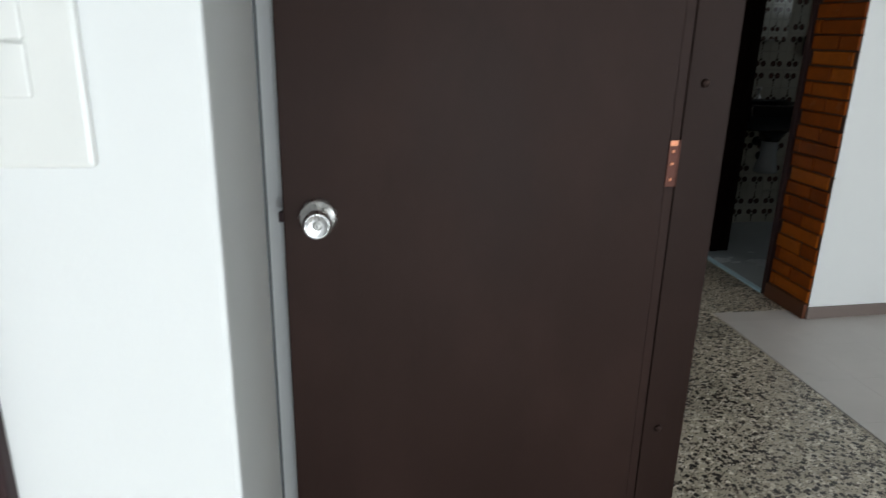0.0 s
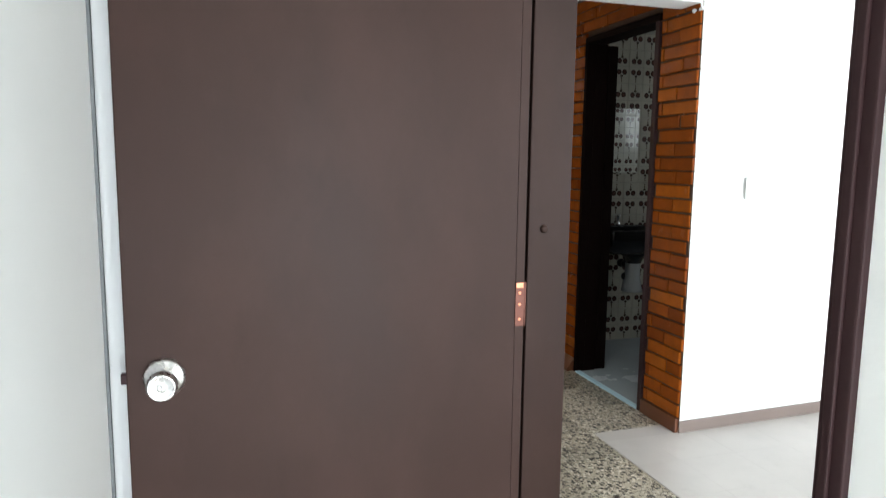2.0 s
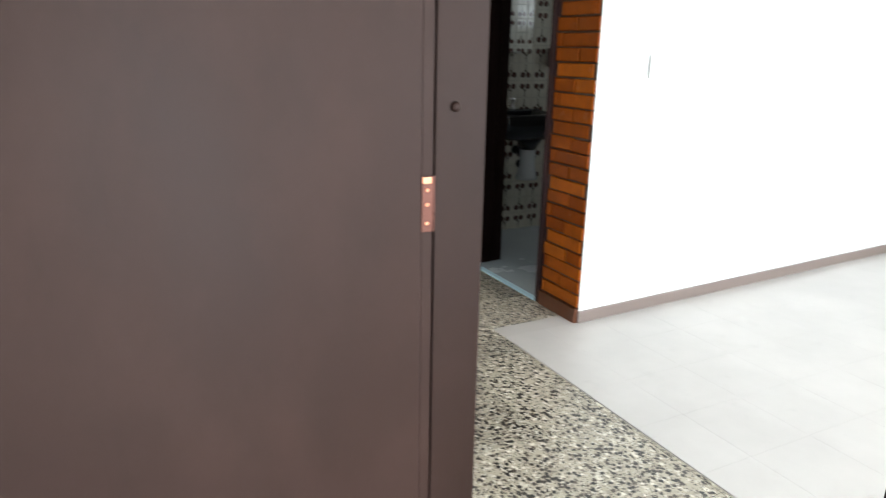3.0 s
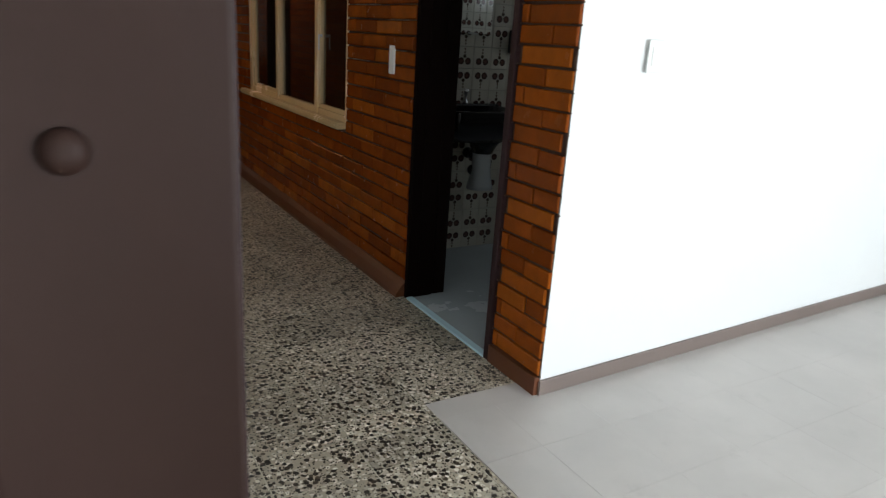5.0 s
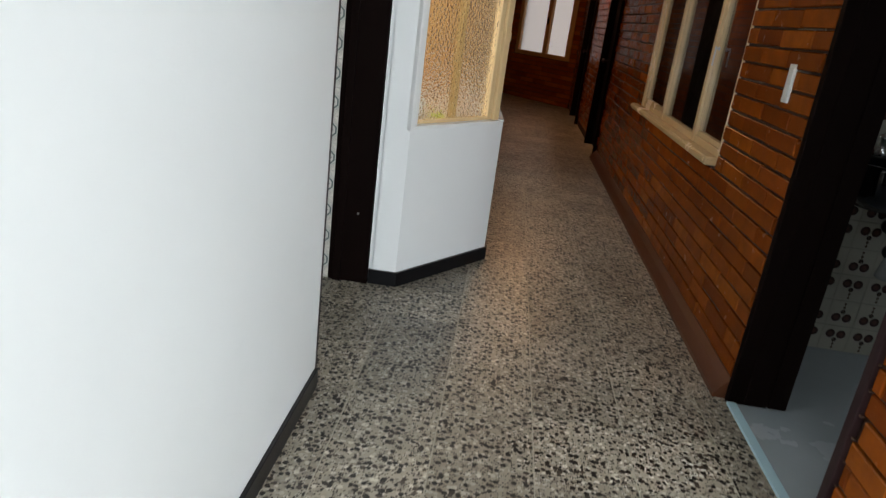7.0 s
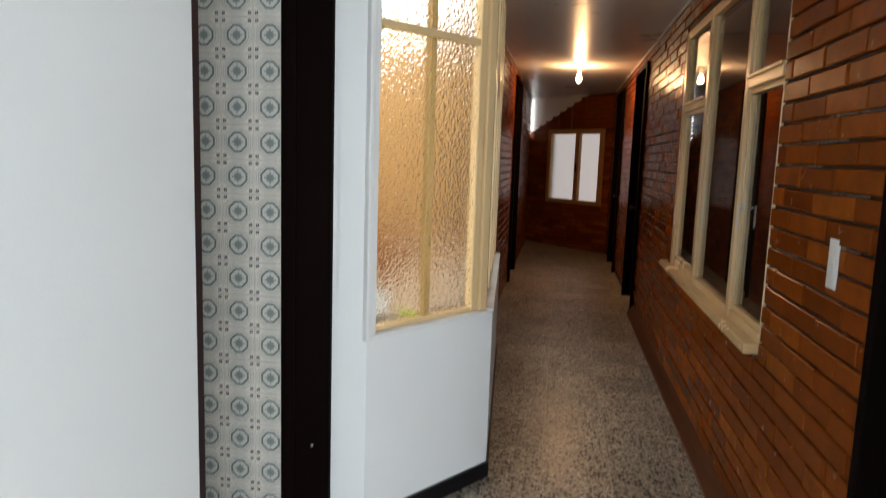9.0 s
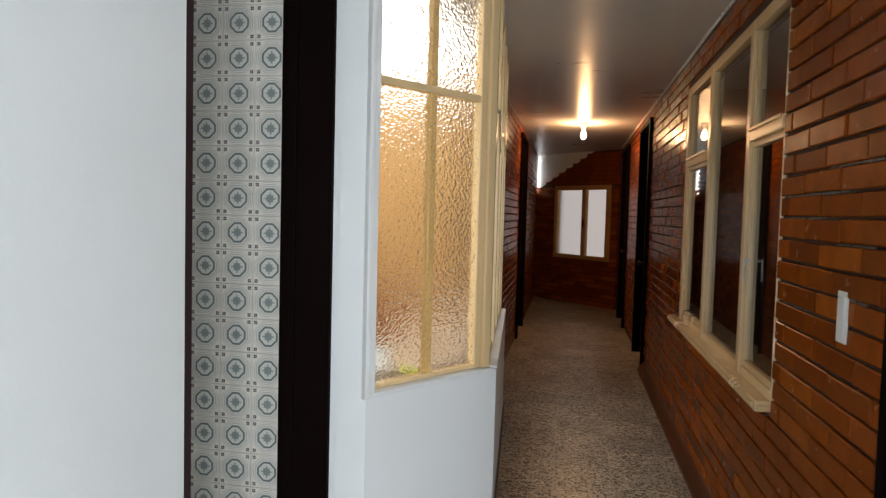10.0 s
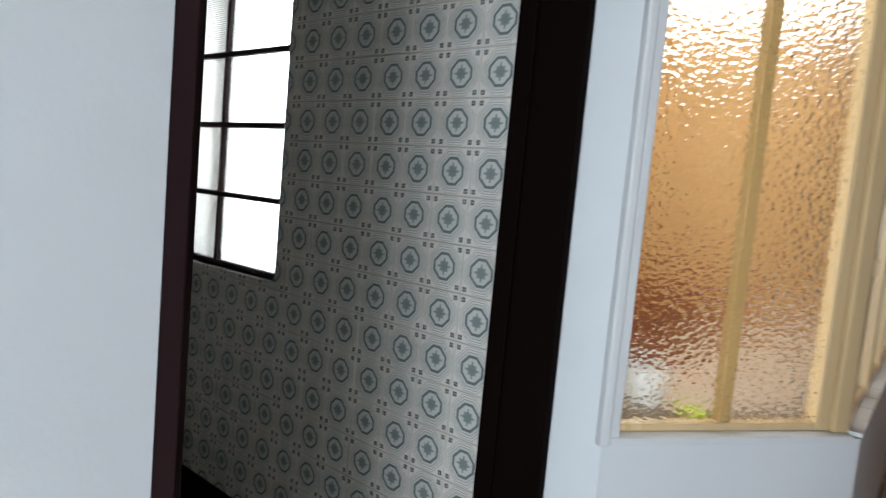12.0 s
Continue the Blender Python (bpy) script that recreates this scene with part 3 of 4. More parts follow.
bframe = thing("door_frame", (1.0, 0.75, 0), "dark brown wooden bathroom door frame", "door frame", "", 0, "structure")
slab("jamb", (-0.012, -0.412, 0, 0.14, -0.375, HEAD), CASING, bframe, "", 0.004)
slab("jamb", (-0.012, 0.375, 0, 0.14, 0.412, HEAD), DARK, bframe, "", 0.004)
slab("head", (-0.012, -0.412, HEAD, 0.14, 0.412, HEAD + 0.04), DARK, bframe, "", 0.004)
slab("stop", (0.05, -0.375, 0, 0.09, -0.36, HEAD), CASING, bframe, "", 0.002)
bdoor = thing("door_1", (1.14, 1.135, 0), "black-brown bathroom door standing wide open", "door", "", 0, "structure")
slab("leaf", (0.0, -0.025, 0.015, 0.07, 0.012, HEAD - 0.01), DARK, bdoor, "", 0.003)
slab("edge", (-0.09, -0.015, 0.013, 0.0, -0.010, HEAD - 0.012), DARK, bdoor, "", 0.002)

mirror = thing("mirror", (1.722, 1.813, 1.65), "frameless rectangular bathroom mirror on tiles", "mirror")
slab("glass", (-0.137, -0.006, -0.255, 0.137, -0.001, 0.255), MIRROR, mirror)
slab("clip", (-0.03, -0.012, -0.262, 0.03, -0.001, -0.250), STEEL, mirror)
basin = thing("washbasin", (1.64, 1.60, 0.02), "black ceramic washbasin on a pale pedestal", "washbasin")
bm = bmesh.new()
ring = []
for sx, sy, z in ((0.20, 0.15, 0.76), (0.27, 0.20, 0.84), (0.285, 0.215, 0.93), (0.285, 0.215, 0.945), (0.245, 0.175, 0.945), (0.20, 0.13, 0.85), (0.03, 0.03, 0.83)):
    ring.append([bm.verts.new((sx * math.copysign(abs(math.cos(t)) ** 0.6, math.cos(t)), sy * math.copysign(abs(math.sin(t)) ** 0.6, math.sin(t)), z)) for t in [2 * math.pi * (k + 0.5) / 28 for k in range(28)]])
for a, b in zip(ring, ring[1:]):
    for k in range(28):
        bm.faces.new((a[k], a[(k + 1) % 28], b[(k + 1) % 28], b[k]))
bm.faces.new(ring[0])
bm.faces.new(ring[-1])
part("bowl", bm, BLACK_CERAMIC, basin, smooth=True)
slab("back_ledge", (-0.28, 0.14, 0.90, 0.28, 0.212, 0.955), BLACK_CERAMIC, basin, "", 0.012)
part("trap", turned(lathe([(0.06, 0.66), (0.09, 0.72), (0.15, 0.77)], 20), pose(0.12, 0.05, 0)), BLACK_CERAMIC, basin, smooth=True)
part("pedestal", turned(lathe([(0.085, 0.0), (0.08, 0.03), (0.062, 0.12), (0.060, 0.22), (0.075, 0.30)], 22), pose(0.15, 0.10, 0.42)), GREY_CERAMIC, basin, "pale grey half pedestal", smooth=True)
tap = part("tap", turned(lathe([(0.020, 0), (0.020, 0.01), (0.010, 0.02), (0.010, 0.06), (0.018, 0.065), (0.018, 0.085), (0.006, 0.09)], 14), pose(-0.06, 0.17, 0.955)), CHROME, basin, "chrome tap", smooth=True)
part("tap", turned(lathe([(0.020, 0), (0.020, 0.01), (0.010, 0.02), (0.010, 0.06), (0.018, 0.065), (0.018, 0.085), (0.006, 0.09)], 14), pose(0.04, 0.17, 0.955)), CHROME, basin, "chrome tap", smooth=True)
valve = thing("stop_valve", (1.74, 1.80, 0.66), "black stop valve on bathroom wall", "valve")
part("body", turned(lathe([(0.035, 0), (0.035, 0.02), (0.02, 0.03), (0.02, 0.05), (0.03, 0.055), (0.03, 0.07)], 14), pose(0, 0, 0, 90)), BLACK, valve, smooth=True)
part("handle", turned(lathe([(0.03, 0), (0.035, 0.02), (0.03, 0.03)], 12), pose(0, -0.06, -0.10, 90)), BLACK, valve, smooth=True)
holder = thing("towel_holder", (2.02, 1.80, 1.36), "small black holder on bathroom wall", "holder")
slab("body", (-0.02, -0.03, -0.07, 0.02, 0.012, 0.07), BLACK, holder, "", 0.005)

# ---- corridor window in the brick wall ----
bw = thing("window_4", (1.0, 3.145, 0.76), "cream painted wooden corridor window, dark room behind", "window", "", 0, "structure")
y0, y1, zt = -1.085, 1.095, 1.61
slab("sill", (-0.045, -1.05, 0.012, 0.10, y1 + 0.155, 0.055), CREAM, bw, "cream sill with chipped end", 0.006)
slab("sill_nose", (-0.055, -1.03, 0.026, -0.045, y1 + 0.145, 0.046), CREAM, bw, "", 0.003)
slab("sill_stub", (-0.038, -1.062, 0.018, 0.05, -1.05, 0.040), CREAM, bw, "chipped sill end", 0.005)
slab("bottom_rail", (0.006, y0, 0.055, 0.046, y1, 0.095), CREAM, bw, "", 0.005)
slab("top_rail", (0.004, y0, zt - 0.055, 0.046, y1, zt), CREAM, bw, "", 0.005)
for a, b in ((y0, y0 + 0.014), (-0.580, -0.525), (0.285, 0.345), (y1 - 0.070, y1)):
    slab("stile", (0.000, a, 0.056, 0.048, b, zt - 0.002), CREAM, bw, "", 0.006)
for a, b in ((-0.597, -0.580), (0.268, 0.285), (y1 - 0.095, y1 - 0.070)):
    slab("sash_stile", (0.014, a, 0.095, 0.044, b, zt - 0.055), CREAM, bw, "", 0.004)
for a, b in ((y0 + 0.014, -0.597), (0.345, y1 - 0.095)):
    slab("transom", (-0.004, a, 1.075, 0.046, b, 1.130), CREAM, bw, "", 0.006)
    slab("transom_drip", (-0.014, a, 1.118, -0.004, b, 1.132), CREAM, bw, "", 0.003)
    slab("sash_rail", (0.014, a, 0.095, 0.044, b, 0.122), CREAM, bw, "", 0.004)
    slab("sash_rail", (0.014, a, 1.050, 0.044, b, 1.075), CREAM, bw, "", 0.004)
    for lo, hi in ((0.110, 1.060), (1.125, zt - 0.050)):
        slab("pane", (0.030, a - 0.004, lo, 0.034, b + 0.004, hi), CLEAR, bw, "clear glass pane")
slab("pane", (0.030, -0.529, 0.090, 0.034, 0.272, zt - 0.050), CLEAR, bw, "clear glass pane")
handle = part("handle", turned(lathe([(0.010, 0), (0.010, 0.006), (0.005, 0.01), (0.005, 0.02)], 10), pose(0.014, -0.625, 0.56, 0, -90)), STEEL, bw, "steel casement hook")
slab("hook", (-0.010, -0.631, 0.47, -0.003, -0.619, 0.57), STEEL, bw, "steel casement hook", 0.003)
# walls coloured dark so that the room behind the panes reads as unlit
setting("wall_dark_room", [(4.2, 1.95, 0, 4.3, 14, H), (1.14, 5.4, 0, 4.2, 5.5, H)], SHADE, "room wall behind the corridor window, shade put into its colour", "wall")

# ---- dark doors of the corridor ----


def corridor_door(name, x, y, w, side):
    d = thing(name, (x, y, 0), "closed black-brown wooden door in brick wall", "door", "corridor doors", 0 if side > 0 else 180, "structure")
    slab("leaf", (0.055, -w / 2 + 0.045, 0.01, 0.095, w / 2 - 0.045, 2.42), DARK, d, "", 0.003)
    for a, b in ((-w / 2, -w / 2 + 0.045), (w / 2 - 0.045, w / 2)):
        slab("jamb", (-0.03, a, 0, 0.14, b, 2.47), DARK, d, "", 0.004)
    slab("head", (-0.03, -w / 2 + 0.045, 2.425, 0.14, w / 2 - 0.045, 2.47), DARK, d, "", 0.004)
    part("knob", turned(lathe([(0.022, 0), (0.012, 0.01), (0.012, 0.03), (0.026, 0.045), (0.022, 0.065), (0.008, 0.07)], 14), pose(0.055, w / 2 - 0.11, 1.0, 0, -90)), CASING, d, "dark knob", smooth=True)
    return d


corridor_door("door_2", 1.0, 6.725, 0.95, 1)
corridor_door("door_3", 1.0, 9.25, 1.0, 1)
corridor_door("door_4", -0.36, 8.0, 1.0, -1)

# ---- end of the corridor: slanted wall, window, white slope ----
end = thing("wall_end", (1.0, 10.60, 0), "dark brick end wall under a white slope", "wall", "", 135, "structure")


def upright(points, y0, y1):
    bm = prism(points, y0, y1)
    return turned(bm, Matrix(((1, 0, 0, 0), (0, 0, 1, 0), (0, 1, 0, 0), (0, 0, 0, 1))))


W0, W1, WZ0, WZ1 = 0.155, 1.45, 0.76, 2.02
part("brickwork", upright([(0, 0), (2.05, 0), (2.05, WZ0), (0, WZ0)], -0.12, 0.0), MORTAR, end)
part("brickwork", upright([(0, WZ0), (W0, WZ0), (W0, WZ1), (0, WZ1)], -0.12, 0.0), MORTAR, end)
part("brickwork", upright([(W1, WZ0), (2.05, WZ0), (2.05, 1.90), (W1, WZ1 + 0.15)], -0.12, 0.0), MORTAR, end)
part("brickwork", upright([(0, WZ1), (W1, WZ1), (W1, WZ1 + 0.15), (0.55, H), (0, H)], -0.12, 0.0), MORTAR, end)
part("plaster_slope", upright([(2.05, 1.90), (1.45, WZ1 + 0.15), (0.55, H), (2.05, H)], -0.12, 0.01), WHITE, end, "white plaster slope above brick")
fw = thing("window_5", (1.0, 10.60, WZ0), "ochre wooden two-light window with frosted panes", "window", "", 135, "structure")
for a, b in ((W0, W0 + 0.10), (0.70, 0.79), (W1 - 0.07, W1)):
    slab("stile", (a, -0.05, 0, b, 0.02, WZ1 - WZ0), OAK, fw, "", 0.006)
for a, b in ((0, 0.07), (WZ1 - WZ0 - 0.08, WZ1 - WZ0)):
    slab("rail", (W0, -0.045, a, W1, 0.016, b), OAK, fw, "", 0.006)
for a, b in ((W0 + 0.1, 0.70), (0.79, W1 - 0.07)):
    slab("pane", (a, -0.022, 0.07, b, -0.018, WZ1 - WZ0 - 0.08), RIBBED, fw, "frosted glass pane")
slab("handle", (0.735, 0.02, 0.55, 0.755, 0.04, 0.68), BLACK, fw, "black catch", 0.003)
bd = tagged(part("backdrop", turned(boxes((0.0, -0.40, 0.5, 1.7, -0.39, 2.3)), pose(1.0, 10.60, 0, 0, 0, 135)), SKY_DIM), "pale yard light behind frosted window", "backdrop", "", "structure")
slit = thing("window_6", (-0.371, 11.80, 1.85), "narrow bright window at the corridor end", "window", "", 0, "structure")
slab("pane", (0.0, -0.02, 0.05, 0.004, 0.16, 0.70), SKY_WHITE, slit, "bright daylight pane")
slab("frame", (-0.001, -0.04, 0.02, 0.006, -0.02, 0.73), WHITE_GLOSS, slit)
setting("wall_north", [(-4.0, 14.0, 0, 4.3, 14.2, H)], WHITE, "plain white wall", "wall")

# ---- corridor lamp ----
lamp = thing("ceiling_lamp", (0.36, 7.5, H), "bare lit bulb in a white ceiling holder", "lamp")
part("holder", turned(lathe([(0.05, 0), (0.05, -0.012), (0.026, -0.03), (0.024, -0.07), (0.020, -0.075)], 20), pose(0, 0, 0)), PLASTIC, lamp, smooth=True)
bulb_ob = part("bulb", lathe([(0.012, -0.065), (0.014, -0.085), (0.028, -0.12), (0.032, -0.145), (0.028, -0.17), (0.014, -0.188), (0.002, -0.192)], 20), BULB, lamp, "glowing glass bulb", smooth=True)
bulb_ob.visible_shadow = False

# ---- switches ----


def switch(name, at, rz, w, h, rockers, label, up=0.0):
    s = thing(name, at, label, "switch", "", rz)
    slab("plate", (-w / 2, -0.007, -h / 2, w / 2, 0.0, h / 2), PLASTIC, s, "", 0.003)
    for a, b, c, d in rockers:
        slab("rocker", (a, -0.010, b, c, -0.004, d), PLASTIC, s, "", 0.0015)
    return s


switch("light_switch", (1.002, 1.437, 1.233), -90, 0.066, 0.145, [(-0.024, -0.055, 0.024, -0.002), (-0.024, 0.002, 0.024, 0.055)], "white double light switch on brick wall")
switch("light_switch", (1.385, 0.0, 1.345), 0, 0.075, 0.12, [(-0.02, -0.035, 0.02, 0.035)], "white light switch on white hall wall")
switch("light_switch", (-1.562, -2.6, 1.405), 0, 0.070, 0.126, [(-0.022, -0.027, 0.0105, 0.0), (-0.022, 0.001, 0.0105, 0.030)], "white light switch beside the door casing")

# ---- first room: open brown door, frame, casing ----
door = thing("door_5", (-0.712, -1.641, 0), "dark brown enamelled flush door standing open", "door", "", 0, "structure")
slab("leaf", (-0.806, 0.0, 0.012, -0.0045, 0.036, 2.09), BROWN, door, "", 0.003)
slab("edge_strip", (-0.0042, 0.0012, 0.012, 0.0175, 0.036, 2.09), BROWN, door, "", 0.002)
KX, KZ = -0.738, 1.050
knob = part("knob", turned(lathe([(0.0385, 0.0), (0.0385, 0.004), (0.033, 0.011), (0.016, 0.014), (0.014, 0.030), (0.021, 0.034), (0.0275, 0.043), (0.0285, 0.056), (0.025, 0.066), (0.0245, 0.068), (0.0215, 0.0665), (0.0105, 0.0645), (0.004, 0.0645)], 40), pose(KX, 0.0, KZ, 90)), CHROME, door, "satin chrome knob with keyhole", smooth=True)
part("key_cylinder", turned(lathe([(0.0095, 0.0635), (0.0095, 0.0665), (0.0082, 0.0672), (0.0078, 0.0660), (0.0070, 0.0660), (0.0066, 0.0680), (0.0050, 0.0685)], 24), pose(KX, 0.0, KZ, 90)), STEEL, knob)
slab("keyhole", (KX - 0.0009, -0.0692, KZ - 0.005, KX + 0.0009, -0.0683, KZ + 0.005), BLACK, knob)
slab("latch_bolt", (-0.816, 0.004, KZ - 0.010, -0.804, 0.022, KZ + 0.010), CASING, door, "dull brass latch bolt", 0.002)
for z in (1.155, 0.25, 1.92):
    hg = slab("hinge", (-0.0045, -0.0014, z - 0.050, 0.0165, 0.0012, z + 0.050), HINGE, door, "copper-plated butt hinge", 0.001)
    part("pin", turned(lathe([(0.002, -0.051), (0.0032, -0.049), (0.0032, 0.049), (0.002, 0.051)], 12), pose(0.0185, 0.001, z)), HINGE, hg, smooth=True)
    for dz in (-0.034, 0.0, 0.026):
        part("screw", turned(lathe([(0.0038, 0), (0.003, 0.0014)], 10), pose(0.0055, -0.0014, z + dz, 90)), COPPER, hg)
    slab("tip", (-0.003, -0.0024, z + 0.038, 0.0135, -0.0014, z + 0.049), COPPER, hg)

fr = thing("door_frame", (-0.632, -1.585, 0), "dark brown enamelled wooden door frame", "door frame", "", 0, "structure")
slab("jamb", (-0.031, 0.0, 0, 0.075, 0.022, 2.10), BROWN, fr, "", 0.003)
# recess coloured near-black to draw the shade in the hinge gap
slab("rebate", (-0.068, 0.012, 0, -0.031, 0.022, 2.10), DARK, fr)
slab("casing", (0.040, 0.022, 0, 0.082, 0.085, 2.13), CASING, fr, "", 0.004)
for z in (1.318, 0.467):
    part("screw_cap", turned(lathe([(0.0098, 0), (0.0092, 0.003), (0.0055, 0.006), (0.001, 0.0065)], 16), pose(0.008, 0.0, z, 90)), BROWN, fr, "painted-over screw head", smooth=True)
slab("jamb", (-0.060, -0.893, 0, 0.038, -0.857, 2.10), CASING, fr, "", 0.003)
slab("stop", (-0.035, -0.857, 0, -0.005, -0.849, 2.09), CASING, fr, "", 0.003)
slab("casing", (-0.078, -0.905, 0, -0.060, -0.868, 2.13), CASING, fr, "", 0.003)
slab("bead", (-0.084, -0.890, 0, -0.078, -0.878, 2.13), CASING, fr, "", 0.002)
slab("head", (-0.068, -0.893, 2.10, 0.05, 0.022, 2.14), CASING, fr, "", 0.003)
side = thing("door_frame", (-1.60, -2.60, 0), "dark brown door casing in the first room", "door frame", "", 0, "structure")
slab("casing", (-0.070, -0.014, 0, 0.0015, 0.0, 2.14), CASING, side, "", 0.003)
slab("jamb", (-0.045, 0.0, 0, -0.01, 0.13, 2.10), CASING, side, "", 0.003)
slab("leaf", (-0.90, 0.04, 0.01, -0.045, 0.08, 2.09), BROWN, side, "", 0.003)

# ---- pieces: bricks, tiles ----
PIECES = {}


def piece_mesh(kind, w, d, h, material, chamfer):
    """Shared mesh of a piece w by h with its face at y = 0 looking along -y, d deep."""
    key = (kind, round(w, 3), round(h, 3))
    if key not in PIECES:
        me = bpy.data.meshes.new(kind)
        a, b, c = w / 2, h / 2, chamfer
        vs = [(-a, d, -b), (a, d, -b), (a, d, b), (-a, d, b), (-a, c, -b), (a, c, -b), (a, c, b), (-a, c, b), (-a + c, 0, -b + c), (a - c, 0, -b + c), (a - c, 0, b - c), (-a + c, 0, b - c)]
        fs = [(8, 9, 10, 11)] + [(4 + k, 4 + (k + 1) % 4, 8 + (k + 1) % 4, 8 + k) for k in range(4)] + [(k, (k + 1) % 4, 4 + (k + 1) % 4, 4 + k) for k in range(4)]
        me.from_pydata(vs, [], fs)
        me.materials.append(material)
        PIECES[key] = me
    return PIECES[key]


rng = random.Random(7)


def spans(u0, u1, size, start, gap):
    k = math.floor((u0 - start) / size)
    out = []
    while start + k * size < u1:
        a, b = max(u0, start + k * size), min(u1, start + (k + 1) * size)
        if b - a > gap * 3:
            out.append((a + gap / 2, b - gap / 2))
        k += 1
    return out


def brickwork(parent, place, u0, u1, z0, z1, openings, split, name="brick"):
    """Running bond on a wall face. place: pose of the face, x along it, -y outwards. Bricks up to split are parts, the rest one mesh."""
    verts, faces = [], []
    r = 0
    z = z0
    while z + 0.03 < z1:
        zt = min(z + 0.075, z1)
        cuts = sorted((a, b) for a, b, lo, hi in openings if lo < zt - 0.02 and hi > z + 0.02)
        edges, u = [], u0
        for a, b in cuts:
            edges.append((u, a))
            u = b
        edges.append((u, u1))
        for e0, e1 in edges:
            if e1 - e0 < 0.04:
                continue
            for a, b in spans(e0, e1, 0.30, (r % 2) * 0.15 + 0.02 * math.sin(r * 1.7), 0.009):
                w, h = round(b - a, 2), round(zt - z - 0.009, 3)
                at = Vector(((a + b) / 2, rng.uniform(-0.0045, 0.0025), (z + zt) / 2 + rng.uniform(-0.0018, 0.0018)))
                if (a + b) / 2 < split:
                    me = piece_mesh(name, w, 0.02, h, BRICK, 0.004)
                    ob = new("brick", me)
                    ob.parent = parent
                    ob.matrix_world = place @ Matrix.Translation(at) @ pose(0, 0, 0, rng.uniform(-1.2, 1.2), rng.uniform(-0.5, 0.5), rng.uniform(-0.7, 0.7))
                else:
                    me = piece_mesh(name, w, 0.02, h, BRICK, 0.004)
                    n = len(verts)
                    m = place @ Matrix.Translation(at)
                    verts += [tuple(m @ v.co) for v in me.vertices]
                    faces += [tuple(n + k for k in f.vertices) for f in me.polygons]
        z += 0.075
        r += 1
    if verts:
        me = bpy.data.meshes.new("bricks_far")
        me.from_pydata(verts, [], faces)
        me.materials.append(BRICK_REST)
        ob = new("bricks_far", me)
        ob.parent = parent
        tagged(ob, "", "", "", "stuff")


# x along +y, face looks along +x by default: turn so that it looks into the corridor
EAST = Matrix(((0, 1, 0, 1.0), (1, 0, 0, 0), (0, 0, 1, 0), (0, 0, 0, 1)))
WEST = Matrix(((0, -1, 0, -0.36), (1, 0, 0, 0), (0, 0, 1, 0), (0, 0, 0, 1)))
brickwork(wall_brick, EAST, 0.0, 10.6, 0.083, H, [(0.335, 1.165, 0, 2.31), (2.06, 4.24, 0.775, 2.37), (6.25, 7.2, 0, 2.47), (8.75, 9.75, 0, 2.47)], 2.75)
brickwork(wall_brick_left, WEST, 4.40, 11.9, 0.0, H, [(7.5, 8.5, 0, 2.47)], 6.6)
bricks_end = tagged(new("wall_end_brickwork"), "dark varnished bricks of the end wall", "wall", "", "structure")
ENDM = pose(1.0, 10.60, 0, 0, 0, 135) @ Matrix(((1, 0, 0, 0), (0, -1, 0, 0.014), (0, 0, 1, 0), (0, 0, 0, 1)))
brickwork(bricks_end, ENDM, 0.0, 2.0, 0.0, 2.0, [(W0 - 0.01, W1 + 0.01, WZ0, WZ1)], -1)
for k in range(7):
    z = 2.025 + 0.075 * k
    brickwork(bricks_end, ENDM, 0.0, min(2.0, 1.45 - (z + 0.03 - 2.17) / 0.41 * 0.9), z, z + 0.075, [], -1)


def floor_tiles(parent, x0, x1, y0, y1, size, ox, oy, material, top, kind, gap=0.003, chamfer=0.0008, uneven=1.0):
    for a, b in spans(x0, x1, size, ox, gap):
        for c, d in spans(y0, y1, size, oy, gap):
            me = piece_mesh(kind, round(b - a, 4), 0.006, round(d - c, 4), material, chamfer)
            ob = new("tile", me)
            ob.parent = parent
            ob.matrix_world = pose((a + b) / 2, (c + d) / 2, top + uneven * rng.uniform(-0.0004, 0.0002), -90 + uneven * rng.uniform(-0.08, 0.08), 0, 0)


floor_tiles(floor, -0.60, 0.552, -2.6, 0.0, 0.33, -0.13, 0.15, TERR, 0.0, "terrazzo_tile", 0.0045)
floor_tiles(floor, -0.80, 1.012, 0.0, 10.6, 0.33, -0.13, 0.15, TERR, 0.0, "terrazzo_tile", 0.0045)
floor_tiles(floor, -2.9, -0.80, 0.0, 1.79, 0.33, -0.13, 0.15, TERR, 0.0, "terrazzo_tile", 0.0045)
floor_tiles(floor_hall, 0.552, 1.13, -4.3, 0.0, 0.33, 0.80, -0.302, BEIGE, 0.003, "beige_tile", 0.0006, 0.0002, 0.0)
floor_tiles(floor_hall, 1.13, 4.1, -4.3, 0.09, 0.33, 0.80, -0.302, BEIGE, 0.003, "beige_tile", 0.0006, 0.0002, 0.0)
tagged(part("tiles_far", boxes((0.552, -6, 0.001, 4.1, -4.302, 0.003)), BEIGE, floor_hall), "", "", "", "stuff")
tagged(part("tiles_far", boxes((-4, -6, -0.002, -0.60, -1.54, 0.0), (-0.6, -6, -0.002, 0.552, -2.602, 0.0), (-0.8, 10.6, -0.002, 1.0, 13.9, 0.0)), TERR, floor), "", "", "", "stuff")


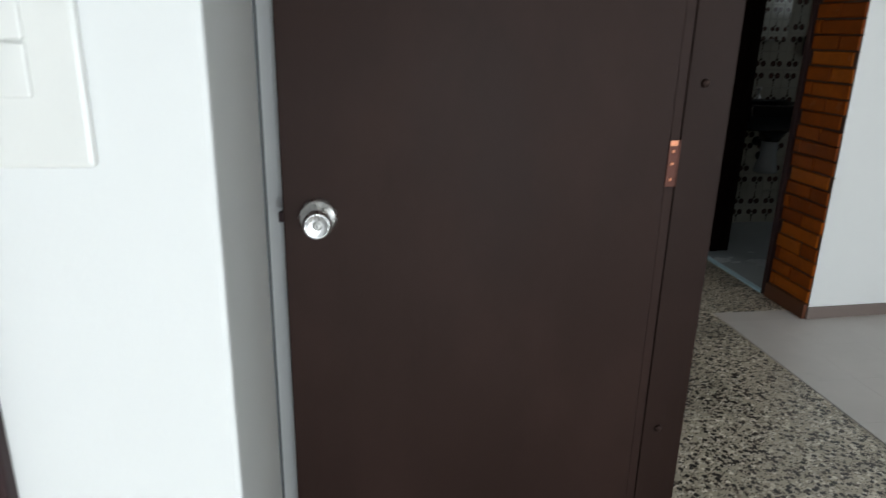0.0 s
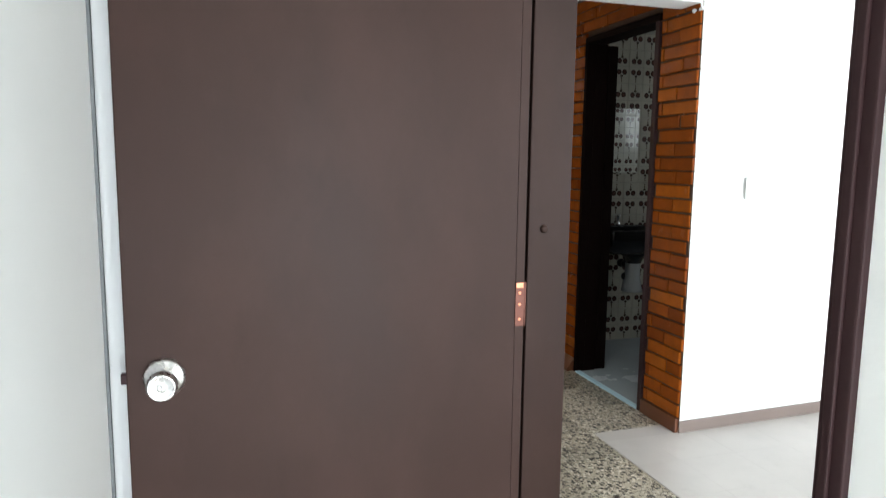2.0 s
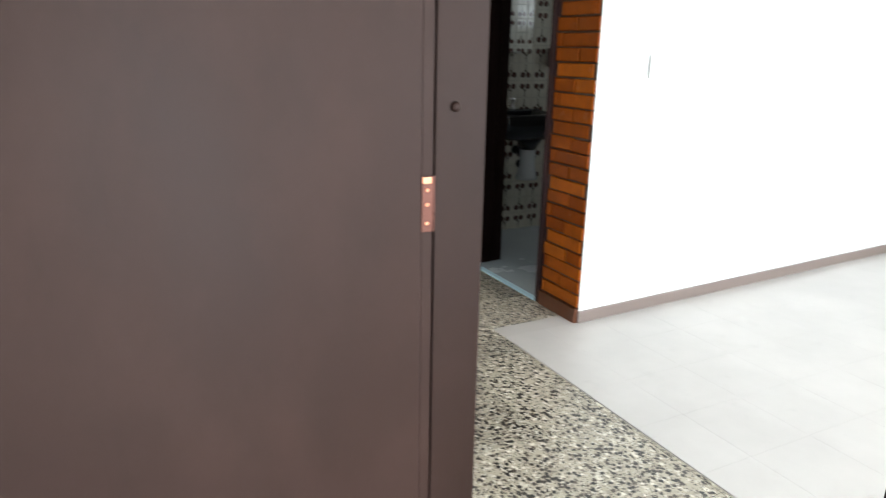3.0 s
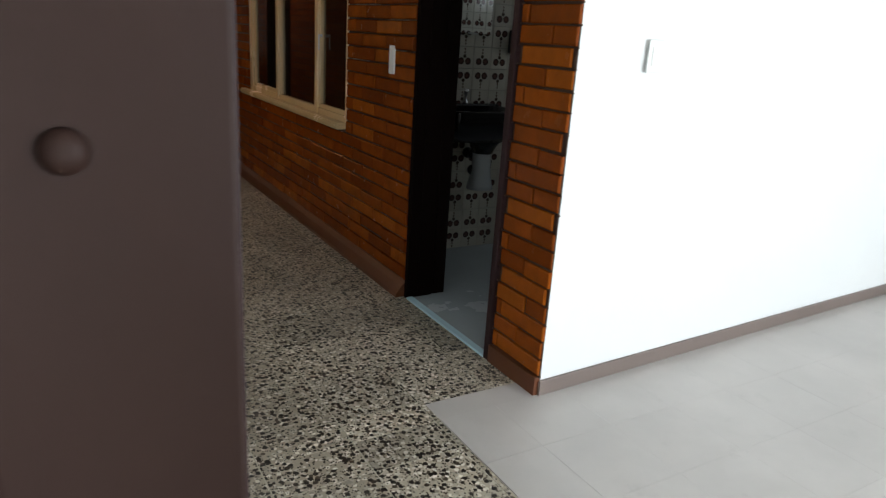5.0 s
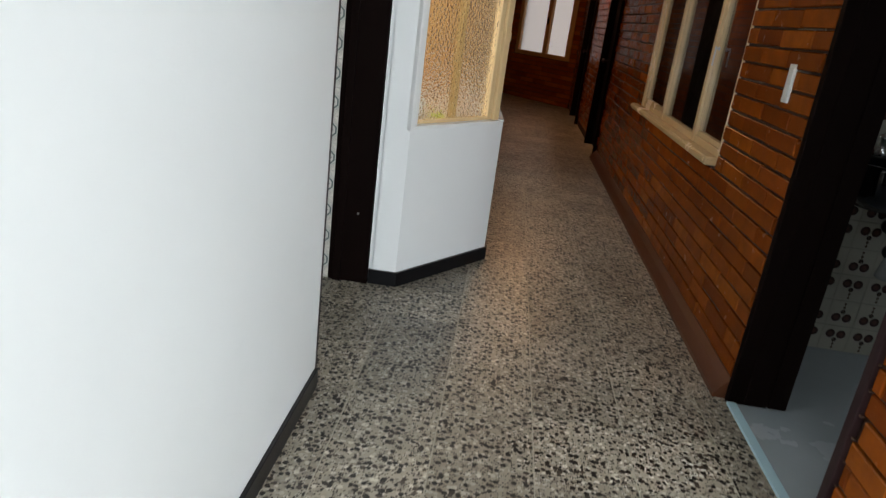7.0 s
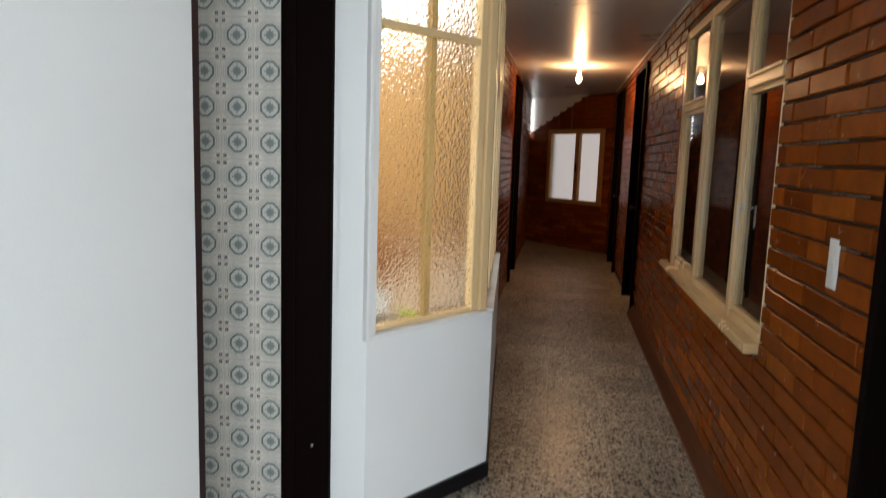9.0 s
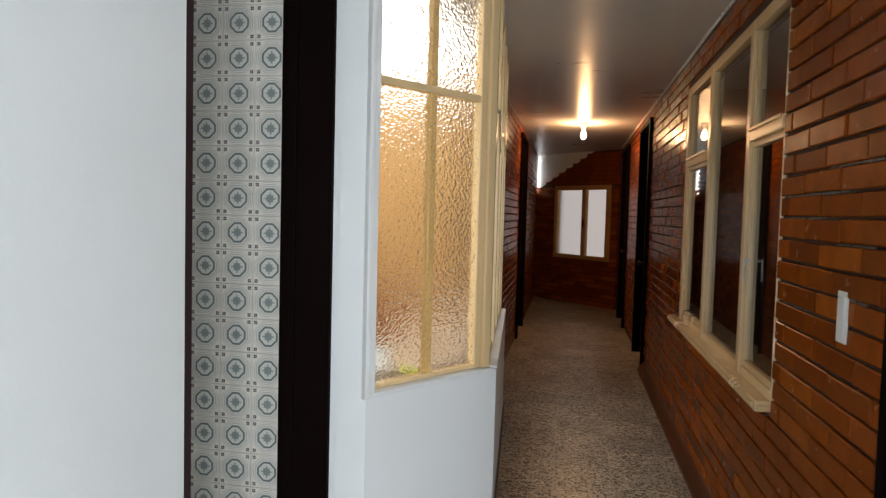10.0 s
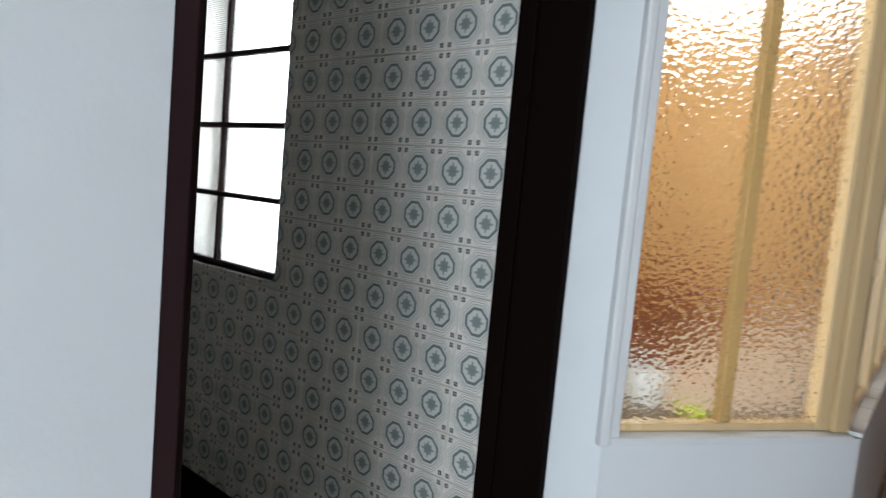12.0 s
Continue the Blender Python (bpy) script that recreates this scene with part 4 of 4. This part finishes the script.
def wall_tiles(parent, x0, x1, z0, z1, y, size, ox, oz, material, kind, hole=None, flip=False, back=False):
    """Glazed tiles on a wall along x; whole tiles only keep the motif centred, cut ones are trimmed in the mesh."""
    nx0, nx1 = math.floor((x0 - ox) / size), math.ceil((x1 - ox) / size)
    nz0, nz1 = math.floor((z0 - oz) / size), math.ceil((z1 - oz) / size)
    for i in range(nx0, nx1):
        for j in range(nz0, nz1):
            cx, cz = ox + (i + 0.5) * size, oz + (j + 0.5) * size
            a, b = max(x0, cx - size / 2) - cx, min(x1, cx + size / 2) - cx
            c, d = max(z0, cz - size / 2) - cz, min(z1, cz + size / 2) - cz
            if hole:
                hx0, hx1, hz0, hz1 = hole
                if cz + d > hz0 + 0.01 and cz + c < hz1 - 0.01:
                    if hx0 <= cx + a and cx + b <= hx1 + 0.001:
                        if cz + c >= hz0 - 0.001:
                            continue
                        d = hz0 - cz
                    elif cx + a < hx1 < cx + b:
                        a = hx1 - cx
                    elif cx + a < hx0 < cx + b:
                        b = hx0 - cx
            if b - a < 0.012 or d - c < 0.012:
                continue
            g = 0.001
            key = (kind, round(a, 3), round(b, 3), round(c, 3), round(d, 3))
            if key not in PIECES:
                me = bpy.data.meshes.new(kind)
                p0, p1, q0, q1, e = a + g, b - g, c + g, d - g, 0.0015
                vs = [(p0, 0.005, q0), (p1, 0.005, q0), (p1, 0.005, q1), (p0, 0.005, q1), (p0 + e, 0, q0 + e), (p1 - e, 0, q0 + e), (p1 - e, 0, q1 - e), (p0 + e, 0, q1 - e)]
                me.from_pydata(vs, [], [(4, 5, 6, 7)] + [(k, (k + 1) % 4, 4 + (k + 1) % 4, 4 + k) for k in range(4)])
                me.materials.append(material)
                PIECES[key] = me
            ob = new("tile", PIECES[key])
            ob.parent = parent
            turn = 180 if (flip and j % 2) else 0
            ob.matrix_world = pose(cx, y + rng.uniform(-0.0006, 0.0006), cz, rng.uniform(-0.25, 0.25), turn, (180 if back else 0) + rng.uniform(-0.25, 0.25))


wall_tiles(wall_tiled, -2.9, -0.80, 0.0, 2.36, 1.770, 0.1305, -0.8645 - 0.06525, 1.138 - 0.06525 - 0.1305 * 8, TILE, "medallion_tile", hole=(-2.465, -1.775, 0.965, 2.15))
bath_n = bpy.data.objects["wall_bath_north"]
wall_tiles(bath_n, 1.16, 2.35, 0.006, 2.56, 1.820, 0.131, 1.62, 0.006, CLOVER, "clover_tile", flip=True)
wall_tiles(bpy.data.objects["wall_bath_south"], 1.16, 3.28, 0.006, 2.56, 0.316, 0.131, 1.62, 0.006, CLOVER, "clover_tile", flip=True, back=True)

# dark mortar blobs squeezed out at the corner and along the bathroom frame
bm = bmesh.new()
for r in range(30):
    for y, x in ((-0.001, 1.006), (0.335, 1.003)):
        c = Vector((x, y + rng.uniform(-0.002, 0.001), 0.083 + 0.075 * r + rng.uniform(-0.004, 0.003)))
        k = rng.uniform(0.6, 1.1)
        bmesh.ops.create_icosphere(bm, subdivisions=1, radius=1.0, matrix=Matrix.Translation(c) @ Matrix.Diagonal((0.008 * k, 0.010 * k, 0.005 * k, 1)))
nibs = part("mortar_nibs", bm, MORTAR, wall_brick, smooth=True)
tagged(nibs, "", "", "", "stuff")
bm = bmesh.new()
for k in range(16):
    c = Vector((1.004, rng.uniform(0.0, 0.10), rng.uniform(2.25, 2.325)))
    bmesh.ops.create_icosphere(bm, subdivisions=1, radius=1.0, matrix=Matrix.Translation(c) @ Matrix.Diagonal((0.008, rng.uniform(0.005, 0.018), rng.uniform(0.005, 0.02), 1)))
tagged(part("plaster_crumbs", bm, WHITE, wall_brick), "", "", "", "stuff")

bm = bmesh.new()
y = 0.2
while y < 10.4:
    k = rng.uniform(0.5, 1.2)
    bmesh.ops.create_icosphere(bm, subdivisions=1, radius=1.0, matrix=Matrix.Translation((0.998, y, H - 0.004)) @ Matrix.Diagonal((0.010, 0.035 * k, 0.011 * rng.uniform(0.4, 1.3), 1)))
    y += rng.uniform(0.03, 0.09)
tagged(part("plaster_edge", bm, WHITE, wall_brick), "", "", "", "stuff")

bm = bmesh.new()
for y0s, y1s, row in ((1.28, 1.52, 18), (1.46, 2.0, 20), (1.30, 1.44, 16), (1.62, 1.95, 19), (1.25, 1.60, 21), (1.75, 1.98, 15)):
    z = 0.083 + 0.075 * row
    y = y0s
    while y < y1s:
        L = rng.uniform(0.02, 0.07)
        box(bm, 1.0045, y, z - rng.uniform(0.002, 0.004), 1.013, min(y + L, y1s), z + rng.uniform(0.001, 0.0035))
        y += L + rng.uniform(0.0, 0.02)
tagged(part("mortar_streaks", bm, STREAK, wall_brick), "", "", "", "stuff")
